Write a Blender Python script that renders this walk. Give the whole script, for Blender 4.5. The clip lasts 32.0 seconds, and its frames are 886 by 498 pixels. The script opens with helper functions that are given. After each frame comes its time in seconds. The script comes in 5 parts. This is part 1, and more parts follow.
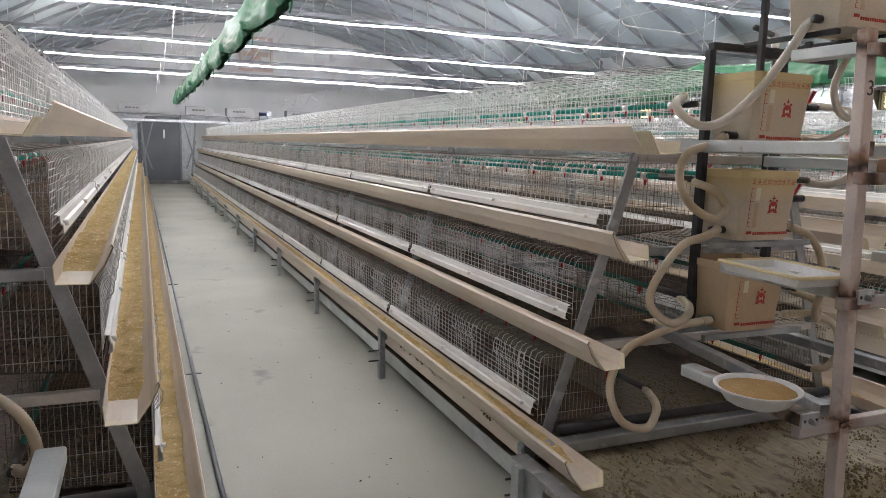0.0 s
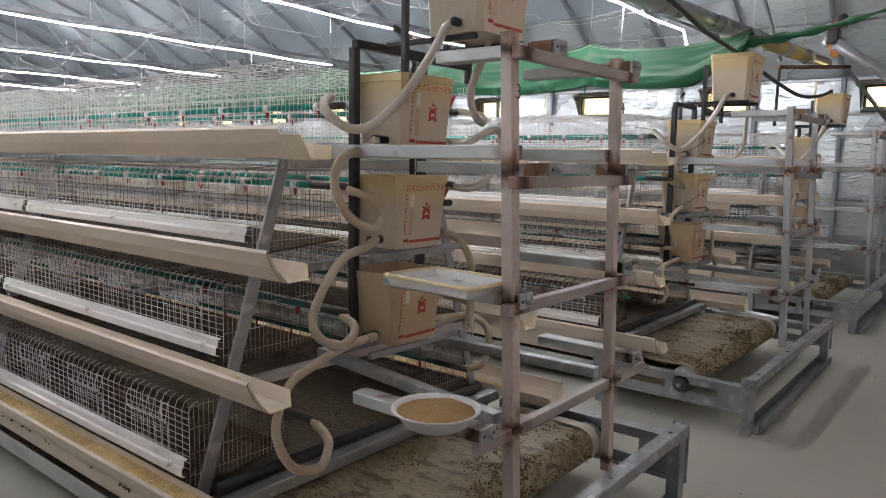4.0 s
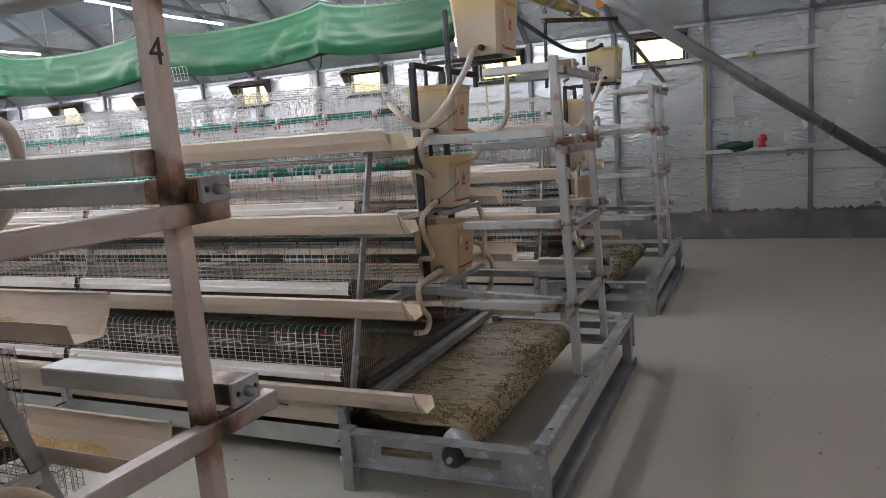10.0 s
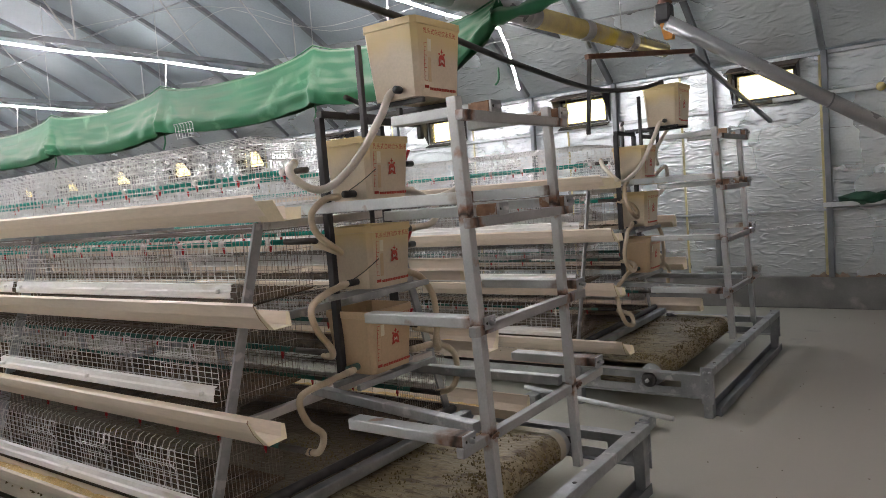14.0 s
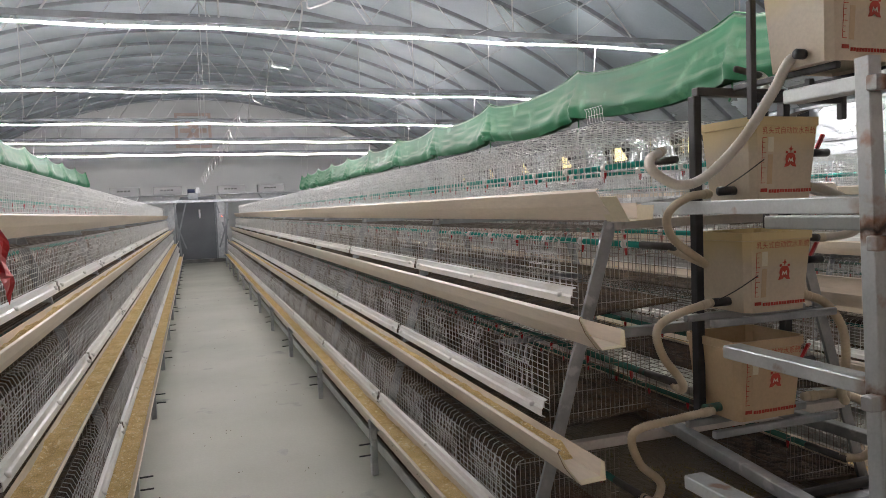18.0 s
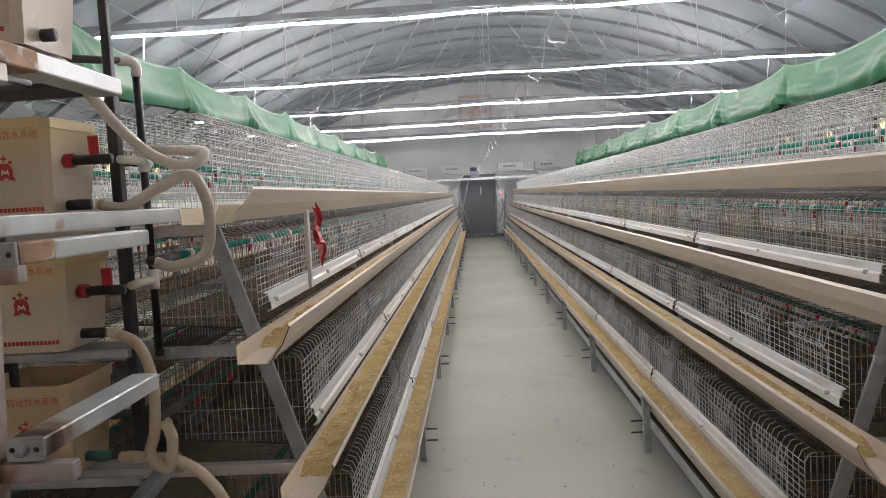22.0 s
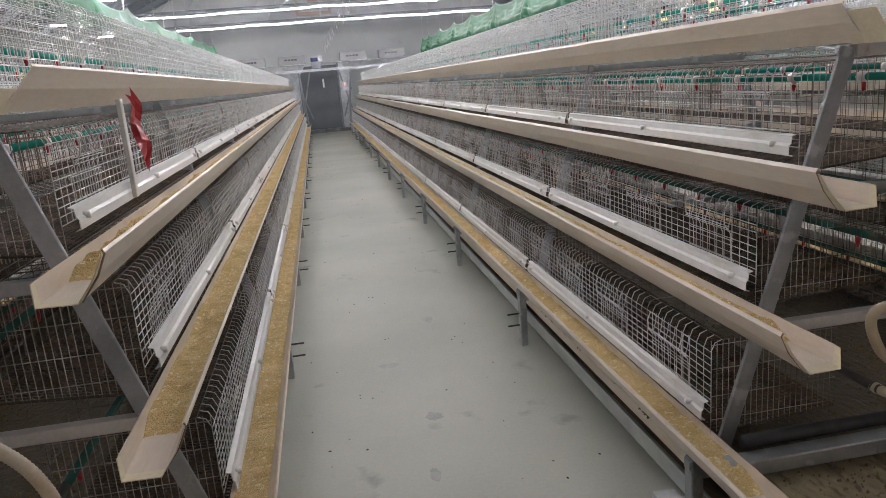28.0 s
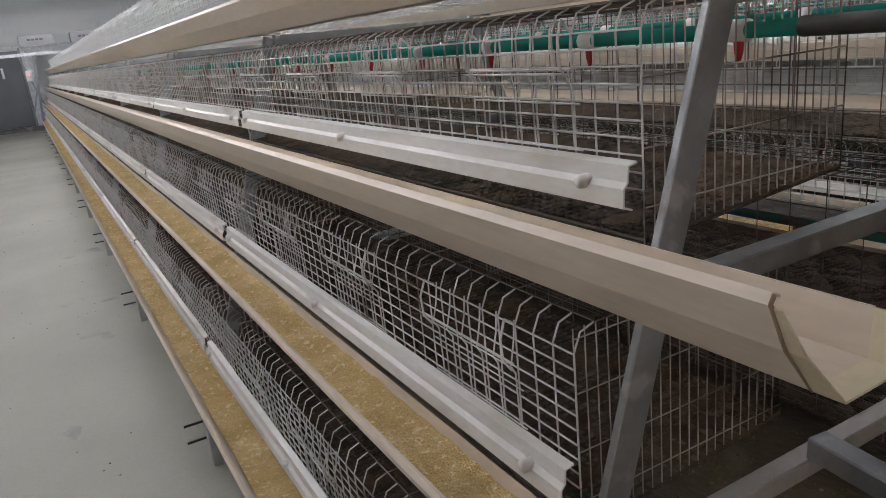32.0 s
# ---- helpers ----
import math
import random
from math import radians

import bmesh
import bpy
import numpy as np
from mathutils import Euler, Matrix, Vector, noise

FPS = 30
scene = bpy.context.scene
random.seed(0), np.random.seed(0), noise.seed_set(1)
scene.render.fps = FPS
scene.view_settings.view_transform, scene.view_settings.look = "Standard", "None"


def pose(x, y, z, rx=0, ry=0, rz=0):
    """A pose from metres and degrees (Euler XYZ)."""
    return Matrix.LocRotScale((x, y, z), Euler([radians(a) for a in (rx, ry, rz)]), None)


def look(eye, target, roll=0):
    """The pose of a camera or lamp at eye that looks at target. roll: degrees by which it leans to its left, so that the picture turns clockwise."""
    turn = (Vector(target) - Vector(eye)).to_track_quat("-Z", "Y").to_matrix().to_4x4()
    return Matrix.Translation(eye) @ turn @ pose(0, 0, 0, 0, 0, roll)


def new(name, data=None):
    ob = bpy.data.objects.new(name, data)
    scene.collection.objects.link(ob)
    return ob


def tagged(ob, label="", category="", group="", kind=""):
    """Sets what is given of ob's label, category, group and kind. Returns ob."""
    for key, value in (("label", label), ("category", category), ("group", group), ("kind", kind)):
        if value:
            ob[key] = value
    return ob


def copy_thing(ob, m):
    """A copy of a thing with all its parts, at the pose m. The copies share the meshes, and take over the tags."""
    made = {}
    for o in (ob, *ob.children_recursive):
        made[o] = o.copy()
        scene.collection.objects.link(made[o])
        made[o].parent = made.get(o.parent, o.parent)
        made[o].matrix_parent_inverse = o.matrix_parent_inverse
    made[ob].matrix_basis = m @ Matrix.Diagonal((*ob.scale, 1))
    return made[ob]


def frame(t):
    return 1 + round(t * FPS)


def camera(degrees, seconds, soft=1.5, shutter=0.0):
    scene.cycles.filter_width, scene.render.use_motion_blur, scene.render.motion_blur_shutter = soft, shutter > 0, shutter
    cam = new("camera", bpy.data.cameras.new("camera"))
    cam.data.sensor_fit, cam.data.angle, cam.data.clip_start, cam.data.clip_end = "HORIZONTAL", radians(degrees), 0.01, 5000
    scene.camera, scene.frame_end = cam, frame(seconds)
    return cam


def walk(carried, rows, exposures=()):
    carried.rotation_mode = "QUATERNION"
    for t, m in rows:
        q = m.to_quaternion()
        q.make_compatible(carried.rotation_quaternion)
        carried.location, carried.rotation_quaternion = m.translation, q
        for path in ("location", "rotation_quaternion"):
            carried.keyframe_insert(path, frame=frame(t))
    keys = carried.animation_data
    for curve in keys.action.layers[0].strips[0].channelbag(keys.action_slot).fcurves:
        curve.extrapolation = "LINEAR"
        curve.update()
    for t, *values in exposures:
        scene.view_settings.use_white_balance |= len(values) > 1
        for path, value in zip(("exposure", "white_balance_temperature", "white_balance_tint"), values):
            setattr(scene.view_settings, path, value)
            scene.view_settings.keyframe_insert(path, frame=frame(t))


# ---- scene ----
cam = camera(63.5, 32.0, soft=0.55)

PATH = [
    (0, (-2.352, -1.512, 1.562), (-1.583, 0.312, 1.277), 1.6),
    (0.5, (-2.333, -1.509, 1.558), (-1.483, 0.282, 1.29), 1.5),
    (1, (-2.297, -1.496, 1.55), (-1.387, 0.266, 1.292), 1.3),
    (1.5, (-2.221, -1.467, 1.542), (-1.243, 0.259, 1.284), 1.3),
    (2, (-2.179, -1.415, 1.551), (-1.079, 0.236, 1.295), 1.1),
    (2.5, (-2.194, -1.333, 1.568), (-0.962, 0.223, 1.319), 0.9),
    (3, (-2.196, -1.274, 1.576), (-0.841, 0.175, 1.322), 0.9),
    (3.5, (-2.171, -1.231, 1.566), (-0.712, 0.115, 1.322), 1.1),
    (4, (-2.162, -1.176, 1.563), (-0.612, 0.064, 1.316), 1.1),
    (4.5, (-2.153, -1.109, 1.562), (-0.55, 0.055, 1.29), 0.7),
    (6.5, (-1.711, -1.021, 1.571), (-0.136, 0.141, 1.159), -2.6),
    (7, (-1.65, -0.99, 1.571), (-0.032, 0.104, 1.143), -2.1),
    (7.5, (-1.531, -0.926, 1.586), (0.136, 0.093, 1.157), -2.3),
    (8, (-1.379, -0.918, 1.585), (0.302, 0.088, 1.18), -3.0),
    (8.5, (-1.183, -0.97, 1.598), (0.5, 0.04, 1.213), -3.4),
    (9, (-1.011, -0.948, 1.588), (0.712, 0.005, 1.237), -3.7),
    (9.5, (-0.817, -0.878, 1.61), (0.954, -0.003, 1.295), -3.9),
    (10, (-0.582, -0.892, 1.595), (1.221, -0.081, 1.291), -4.1),
    (10.5, (-0.36, -0.967, 1.592), (1.478, -0.235, 1.303), -3.9),
    (11, (-0.113, -1.031, 1.609), (1.745, -0.344, 1.331), -3.6),
    (11.5, (0.097, -1.152, 1.628), (1.934, -0.402, 1.374), -3.7),
    (12, (0.226, -1.305, 1.646), (2.002, -0.42, 1.391), -3.4),
    (12.5, (0.335, -1.294, 1.613), (2.038, -0.275, 1.366), -3.5),
    (13, (0.455, -1.269, 1.605), (2.099, -0.155, 1.371), -3.5),
    (13.5, (0.609, -1.334, 1.602), (2.224, -0.172, 1.406), -4.0),
    (15.5, (0.823, -1.579, 1.623), (2.442, -0.404, 1.604), -6.3),
    (16, (0.832, -1.542, 1.634), (2.343, -0.232, 1.6), -5.9),
    (16.5, (0.865, -1.432, 1.645), (2.264, -0.004, 1.578), -5.0),
    (17, (0.99, -1.334, 1.63), (2.184, 0.269, 1.546), -3.6),
    (17.5, (1.148, -1.288, 1.619), (2.073, 0.482, 1.517), -2.6),
    (18, (1.28, -1.298, 1.626), (1.937, 0.587, 1.508), -2.2),
    (18.5, (1.303, -1.322, 1.626), (1.762, 0.621, 1.505), -2.3),
    (19, (1.308, -1.338, 1.617), (1.628, 0.633, 1.506), -2.3),
    (19.5, (1.31, -1.338, 1.617), (1.541, 0.645, 1.507), -2.3),
    (20, (1.308, -1.335, 1.61), (1.477, 0.654, 1.491), -2.4),
    (20.5, (1.3093, -1.3254, 1.6030), (1.4273, 0.6666, 1.4700), -2.4),
    (21, (1.3055, -1.3168, 1.6020), (1.3735, 0.6773, 1.4630), -2.4),
    (21.5, (1.2997, -1.3151, 1.6040), (1.3037, 0.6799, 1.4640), -2.6),
    (22, (1.2920, -1.3215, 1.6050), (1.1980, 0.6705, 1.4560), -3.1),
    (22.5, (1.2870, -1.3325, 1.5900), (1.0740, 0.6485, 1.4150), -3.8),
    (23, (1.2930, -1.3195, 1.5870), (0.9520, 0.6365, 1.3420), -4.1),
    (23.5, (1.2900, -1.2885, 1.5680), (0.8450, 0.6335, 1.2370), -4.5),
    (24, (1.2840, -1.2655, 1.5470), (0.7830, 0.6225, 1.1190), -4.7),
    (24.5, (1.2760, -1.2525, 1.5180), (0.7410, 0.6085, 1.0180), -5.0),
    (26.5, (1.3247, -1.2615, 1.4930), (0.9377, 0.6285, 0.9670), -5.0),
    (27, (1.3093, -1.2185, 1.4940), (1.0913, 0.6985, 0.9680), -4.4),
    (27.5, (1.2680, -1.0605, 1.5150), (1.3130, 0.8765, 1.0190), -3.9),
    (28, (1.2240, -0.9005, 1.5570), (1.5230, 1.0215, 1.0920), -4.8),
    (28.5, (1.2275, -0.8272, 1.5580), (1.7245, 1.0567, 1.1060), -5.2),
    (29, (1.3080, -0.7110, 1.5420), (1.9110, 1.1430, 1.0950), -5.2),
    (29.5, (1.4725, -0.5278, 1.5520), (2.1415, 1.3023, 1.1000), -5.4),
    (30, (1.5600, -0.3615, 1.5360), (2.2760, 1.4475, 1.0710), -5.5),
    (30.5, (1.6215, -0.1383, 1.5460), (2.3725, 1.6507, 1.0610), -5.9),
    (31, (1.7090, 0.0240, 1.5310), (2.5010, 1.7900, 1.0250), -5.6),
    (31.5, (1.8365, 0.1783, 1.5090), (2.6935, 1.9062, 0.9820), -5.1),
    (32, (1.9240, 0.3245, 1.4920), (2.8370, 2.0115, 0.9240), -5.9),
]
walk(cam, [(t, look(e, g, r)) for t, e, g, r in PATH],
     [(0, 0.16, 6600, 10), (4, 0.12, 6500, 11), (8, 0.2, 6500, 12), (9.5, 0.05, 6350, 13), (11, -0.1, 6750, 11), (12, -0.05, 6750, 11), (13, 0.08, 6750, 11), (16, 0.02, 6800, 10), (18, -0.22, 6800, 10), (24, -0.06, 6700, 10), (28, -0.1, 6500, 10), (32, -0.26, 6500, 10)])

# ---- light ----
world = bpy.data.worlds.new("world")
scene.world = world
world.use_nodes = True
WN = world.node_tree.nodes
sky = WN.new("ShaderNodeTexSky")
sky.sky_type, sky.sun_disc, sky.sun_elevation, sky.sun_rotation = "NISHITA", False, radians(35), radians(80)
world.node_tree.links.new(sky.outputs[0], WN["Background"].inputs[0])
WN["Background"].inputs[1].default_value = 0.1
LED_POWER = 165.0
BACKDROP_GLOW = 3.6


# ---- materials ----
def mat(name, c1, c2=None, rough=0.5, metal=0.0, scale=8.0, fine=120.0, bump=0.15, dist=0.004, spots=None, spot_at=0.62,
        spot_scale=3.0, vary=0.0, stretch=(1, 1, 1), grain=0.12):
    """Two-scale colour variation, spots of wear, grain and relief."""
    m = bpy.data.materials.new(name)
    m.use_nodes = True
    nt = m.node_tree
    n, link = nt.nodes, nt.links.new
    bsdf = n["Principled BSDF"]
    c2 = c2 or tuple(0.8 * v for v in c1)
    tc = n.new("ShaderNodeTexCoord")
    mp = n.new("ShaderNodeMapping")
    mp.inputs["Scale"].default_value = stretch
    link(tc.outputs["Object"], mp.inputs[0])
    big = n.new("ShaderNodeTexNoise")
    big.inputs["Scale"].default_value, big.inputs["Detail"].default_value = scale, 5
    small = n.new("ShaderNodeTexNoise")
    small.inputs["Scale"].default_value, small.inputs["Detail"].default_value = fine, 3
    for t in (big, small):
        link(mp.outputs[0], t.inputs["Vector"])
    ramp = n.new("ShaderNodeMapRange")
    ramp.inputs[1].default_value, ramp.inputs[2].default_value = 0.35, 0.65
    link(big.outputs[0], ramp.inputs[0])
    mix = n.new("ShaderNodeMix")
    mix.data_type = "RGBA"
    mix.inputs[6].default_value, mix.inputs[7].default_value = (*c1, 1), (*c2, 1)
    link(ramp.outputs[0], mix.inputs[0])
    col = mix.outputs[2]
    if spots:
        st = n.new("ShaderNodeTexNoise")
        st.inputs["Scale"].default_value, st.inputs["Detail"].default_value = spot_scale, 6
        link(mp.outputs[0], st.inputs["Vector"])
        sr = n.new("ShaderNodeMapRange")
        sr.inputs[1].default_value, sr.inputs[2].default_value = spot_at, spot_at + 0.08
        link(st.outputs[0], sr.inputs[0])
        sm = n.new("ShaderNodeMix")
        sm.data_type = "RGBA"
        sm.inputs[7].default_value = (*spots, 1)
        link(sr.outputs[0], sm.inputs[0])
        link(col, sm.inputs[6])
        col = sm.outputs[2]
    if vary:
        info = n.new("ShaderNodeObjectInfo")
        hsv = n.new("ShaderNodeHueSaturation")
        vr = n.new("ShaderNodeMapRange")
        vr.inputs[3].default_value, vr.inputs[4].default_value = 1 - vary, 1 + vary
        link(info.outputs["Random"], vr.inputs[0])
        link(vr.outputs[0], hsv.inputs["Value"])
        link(col, hsv.inputs["Color"])
        col = hsv.outputs[0]
    gr = n.new("ShaderNodeMapRange")
    gr.inputs[3].default_value, gr.inputs[4].default_value = 1 - grain, 1 + grain
    link(small.outputs[0], gr.inputs[0])
    gm = n.new("ShaderNodeVectorMath")
    gm.operation = "SCALE"
    link(col, gm.inputs[0])
    link(gr.outputs[0], gm.inputs["Scale"])
    link(gm.outputs[0], bsdf.inputs["Base Color"])
    rr = n.new("ShaderNodeMapRange")
    rr.inputs[3].default_value, rr.inputs[4].default_value = max(0.03, rough - 0.12), min(1, rough + 0.12)
    link(big.outputs[0], rr.inputs[0])
    link(rr.outputs[0], bsdf.inputs["Roughness"])
    bsdf.inputs["Metallic"].default_value = metal
    bp = n.new("ShaderNodeBump")
    bp.inputs["Strength"].default_value, bp.inputs["Distance"].default_value = bump, dist
    link(small.outputs[0], bp.inputs["Height"])
    link(bp.outputs[0], bsdf.inputs["Normal"])
    return m


def foil(name, c1, c2, rough, scale, dist, stretch=(1, 1, 1), metal=0.5):
    """Crinkled metallised film: sharp folds and soft billows."""
    m = mat(name, c1, c2, rough, metal, 0.7, 40, 0.1)
    nt = m.node_tree
    n, link = nt.nodes, nt.links.new
    tc = n.new("ShaderNodeTexCoord")
    mp = n.new("ShaderNodeMapping")
    mp.inputs["Scale"].default_value = stretch
    link(tc.outputs["Object"], mp.inputs[0])
    w = n.new("ShaderNodeTexNoise")
    w.noise_type, w.normalize = "RIDGED_MULTIFRACTAL", True
    w.inputs["Scale"].default_value, w.inputs["Detail"].default_value, w.inputs["Distortion"].default_value = scale, 5, 1.2
    link(mp.outputs[0], w.inputs["Vector"])
    bp = n.new("ShaderNodeBump")
    bp.inputs["Strength"].default_value, bp.inputs["Distance"].default_value = 0.8, dist
    link(w.outputs[0], bp.inputs["Height"])
    link(bp.outputs[0], n["Principled BSDF"].inputs["Normal"])
    return m


def glow(name, col, power):
    m = bpy.data.materials.new(name)
    m.use_nodes = True
    b = m.node_tree.nodes["Principled BSDF"]
    b.inputs["Base Color"].default_value = (*col, 1)
    b.inputs["Emission Color"].default_value = (*col, 1)
    b.inputs["Emission Strength"].default_value = power
    return m


WIRE = mat("galvanised_wire", (0.69, 0.69, 0.68), (0.54, 0.535, 0.52), 0.36, 0.2, 14, 200, 0.05, spots=(0.20, 0.13, 0.09), spot_at=0.64)
WIRE_DULL = mat("dulled_wire", (0.50, 0.45, 0.40), (0.32, 0.27, 0.225), 0.5, 0.2, 14, 200, 0.1, spots=(0.14, 0.095, 0.065), spot_at=0.58)
WIRE_TOP = mat("clean_wire", (0.74, 0.75, 0.75), (0.62, 0.63, 0.63), 0.35, 0.15, 14, 200, 0.05)
# dirty wire, its colour darkened further for the shade under the upper tier
WIRE_DARK = mat("shaded_dirty_wire", (0.22, 0.19, 0.165), (0.12, 0.10, 0.082), 0.6, 0.2, 14, 200, 0.1, spots=(0.38, 0.35, 0.32), spot_at=0.64)
# soiled floor mesh, made near black to carry the shade inside the cages
WIRE_DIRTY_SHADE = mat("dirty_shaded_mesh", (0.10, 0.078, 0.058), (0.05, 0.037, 0.027), 0.7, 0.2, 12, 150, 0.3, spots=(0.12, 0.075, 0.04), spot_at=0.5)
STEEL = mat("galvanised_steel", (0.46, 0.48, 0.50), (0.34, 0.36, 0.38), 0.42, 0.75, 9, 90, 0.08, spots=(0.58, 0.59, 0.60), spot_at=0.6, spot_scale=14)
STEEL_LIGHT = mat("bright_zinc_tube", (0.64, 0.67, 0.67), (0.50, 0.53, 0.54), 0.4, 0.5, 5, 110, 0.06, spots=(0.36, 0.33, 0.27), spot_at=0.66, spot_scale=7)

RUST = mat("rusted_weld", (0.30, 0.16, 0.10), (0.12, 0.075, 0.06), 0.75, 0.2, 18, 160, 0.4, spots=(0.48, 0.42, 0.39), spot_at=0.52, spot_scale=22)
RUSTY = mat("rust_brown_steel", (0.17, 0.085, 0.055), (0.11, 0.06, 0.045), 0.7, 0.2, 9, 120, 0.3, spots=(0.24, 0.12, 0.07), spot_at=0.62, spot_scale=16)
HOODM = mat("weathered_board", (0.13, 0.105, 0.085), (0.09, 0.075, 0.065), 0.75, 0, 6, 120, 0.3, spots=(0.20, 0.14, 0.09), spot_at=0.64, spot_scale=7)
SCORCHED = mat("scorched_zinc", (0.42, 0.25, 0.15), (0.22, 0.13, 0.085), 0.6, 0.3, 16, 120, 0.25, spots=(0.50, 0.46, 0.42), spot_at=0.56, spot_scale=26)
DARK = mat("black_painted_steel", (0.030, 0.032, 0.036), (0.055, 0.055, 0.06), 0.45, 0.2, 10, 120, 0.1, spots=(0.14, 0.09, 0.06), spot_at=0.7)
TROUGH = mat("beige_plastic", (0.73, 0.635, 0.53), (0.67, 0.58, 0.48), 0.38, 0, 3, 90, 0.05, spots=(0.56, 0.47, 0.36), spot_at=0.66, spot_scale=5, stretch=(1, 0.2, 1))
TROUGH_END = mat("cream_plastic", (0.76, 0.68, 0.50), (0.68, 0.60, 0.43), 0.38, 0, 6, 90, 0.05, spots=(0.5, 0.38, 0.24), spot_at=0.66, spot_scale=9)
PVC = mat("white_pvc", (0.80, 0.80, 0.79), (0.72, 0.72, 0.70), 0.35, 0, 6, 90, 0.05, spots=(0.56, 0.52, 0.45), spot_at=0.66, spot_scale=6, stretch=(1, 0.3, 1))
FEED = mat("ground_feed", (0.74, 0.56, 0.27), (0.61, 0.43, 0.18), 0.95, 0, 9, 260, 1.0, 0.008, spots=(0.84, 0.72, 0.45), spot_at=0.57, spot_scale=55, grain=0.6)
MASH = mat("brown_mash", (0.56, 0.36, 0.15), (0.45, 0.28, 0.105), 0.95, 0, 9, 260, 1.0, 0.008, spots=(0.30, 0.17, 0.06), spot_at=0.66, spot_scale=60, grain=0.45)
FLOORM = mat("painted_concrete", (0.43, 0.435, 0.378), (0.36, 0.366, 0.316), 0.6, 0, 0.7, 60, 0.08, 0.002, spots=(0.25, 0.255, 0.24), spot_at=0.64, spot_scale=2.6, grain=0.08)
STAIN = mat("dried_stain", (0.27, 0.275, 0.25), (0.36, 0.366, 0.33), 0.45, 0, 12, 60, 0.05)
CURB = mat("concrete_curb", (0.20, 0.20, 0.195), (0.13, 0.13, 0.125), 0.85, 0, 2.5, 60, 0.5, spots=(0.28, 0.27, 0.25), spot_at=0.6)
FOIL_WALL = foil("silver_film_wall", (0.76, 0.81, 0.84), (0.63, 0.68, 0.71), 0.27, 11.0, 0.017, (1, 0.42, 1.5), 0.72)
# same film as the roof, lightened to carry mirrored lamps and windows
FOIL_EAVE = foil("reflection_pale_film_eaves", (0.88, 0.94, 0.97), (0.76, 0.82, 0.86), 0.25, 8.0, 0.022, (1.2, 0.5, 1.2), 0.66)
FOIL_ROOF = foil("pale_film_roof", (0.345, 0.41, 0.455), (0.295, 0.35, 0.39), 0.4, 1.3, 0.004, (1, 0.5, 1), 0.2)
TAPE = mat("yellowed_tape", (0.50, 0.43, 0.20), (0.40, 0.36, 0.22), 0.25, 0, 6, 80, 0.05)
FOIL_FOLD = mat("bright_film_fold", (0.75, 0.77, 0.79), (0.6, 0.62, 0.64), 0.25, 0.6, 6, 80, 0.1)
ENDWALL = mat("grey_end_wall", (0.50, 0.515, 0.515), (0.40, 0.415, 0.42), 0.6, 0.1, 0.5, 30, 0.1, spots=(0.30, 0.30, 0.305), spot_at=0.66, spot_scale=0.8)
BARE = mat("grey_rib_steel", (0.24, 0.26, 0.28), (0.17, 0.185, 0.20), 0.45, 0.5, 3, 60, 0.1)
ROD = mat("pale_rod", (0.6, 0.62, 0.62), (0.46, 0.48, 0.48), 0.4, 0.5, 6, 60, 0.05)
TEAL = mat("green_pipe", (0.02, 0.40, 0.33), (0.015, 0.33, 0.27), 0.35, 0, 5, 80, 0.04, spots=(0.35, 0.45, 0.38), spot_at=0.68, spot_scale=9)
TEAL_DIRTY = mat("dirty_green_pipe", (0.035, 0.17, 0.14), (0.03, 0.12, 0.10), 0.55, 0, 5, 80, 0.1, spots=(0.12, 0.10, 0.08), spot_at=0.55, spot_scale=9)
REDP = mat("red_plastic", (0.52, 0.03, 0.035), (0.40, 0.02, 0.025), 0.35, 0, 20, 90, 0.03)
INK = mat("red_print", (0.55, 0.06, 0.035), (0.45, 0.05, 0.03), 0.5, 0, 30, 90, 0.02)
def overlay(m, colour, fac):
    """Lay a colour over a material where the socket fac is high."""
    n, link = m.node_tree.nodes, m.node_tree.links.new
    base = n["Principled BSDF"].inputs["Base Color"]
    old = base.links[0].from_socket
    mx = n.new("ShaderNodeMix")
    mx.data_type = "RGBA"
    mx.inputs[7].default_value = (*colour, 1)
    link(fac, mx.inputs[0])
    link(old, mx.inputs[6])
    link(mx.outputs[2], base)
    return m


def ragged(m, axis, lo, hi, amount=0.1, scale=6.0):
    """A socket that rises from 0 at lo to 1 at hi along an axis of the thing, with an uneven edge."""
    n, link = m.node_tree.nodes, m.node_tree.links.new
    tc = n.new("ShaderNodeTexCoord")
    sep = n.new("ShaderNodeSeparateXYZ")
    link(tc.outputs["Object"], sep.inputs[0])
    nz = n.new("ShaderNodeTexNoise")
    nz.inputs["Scale"].default_value, nz.inputs["Detail"].default_value = scale, 5
    link(tc.outputs["Object"], nz.inputs["Vector"])
    ml = n.new("ShaderNodeMath")
    ml.operation = "MULTIPLY_ADD"
    ml.inputs[1].default_value = amount
    link(nz.outputs[0], ml.inputs[0])
    link(sep.outputs[axis], ml.inputs[2])
    mr = n.new("ShaderNodeMapRange")
    mr.inputs[1].default_value, mr.inputs[2].default_value = lo + amount * 0.5, hi + amount * 0.5
    link(ml.outputs[0], mr.inputs[0])
    return mr.outputs[0]


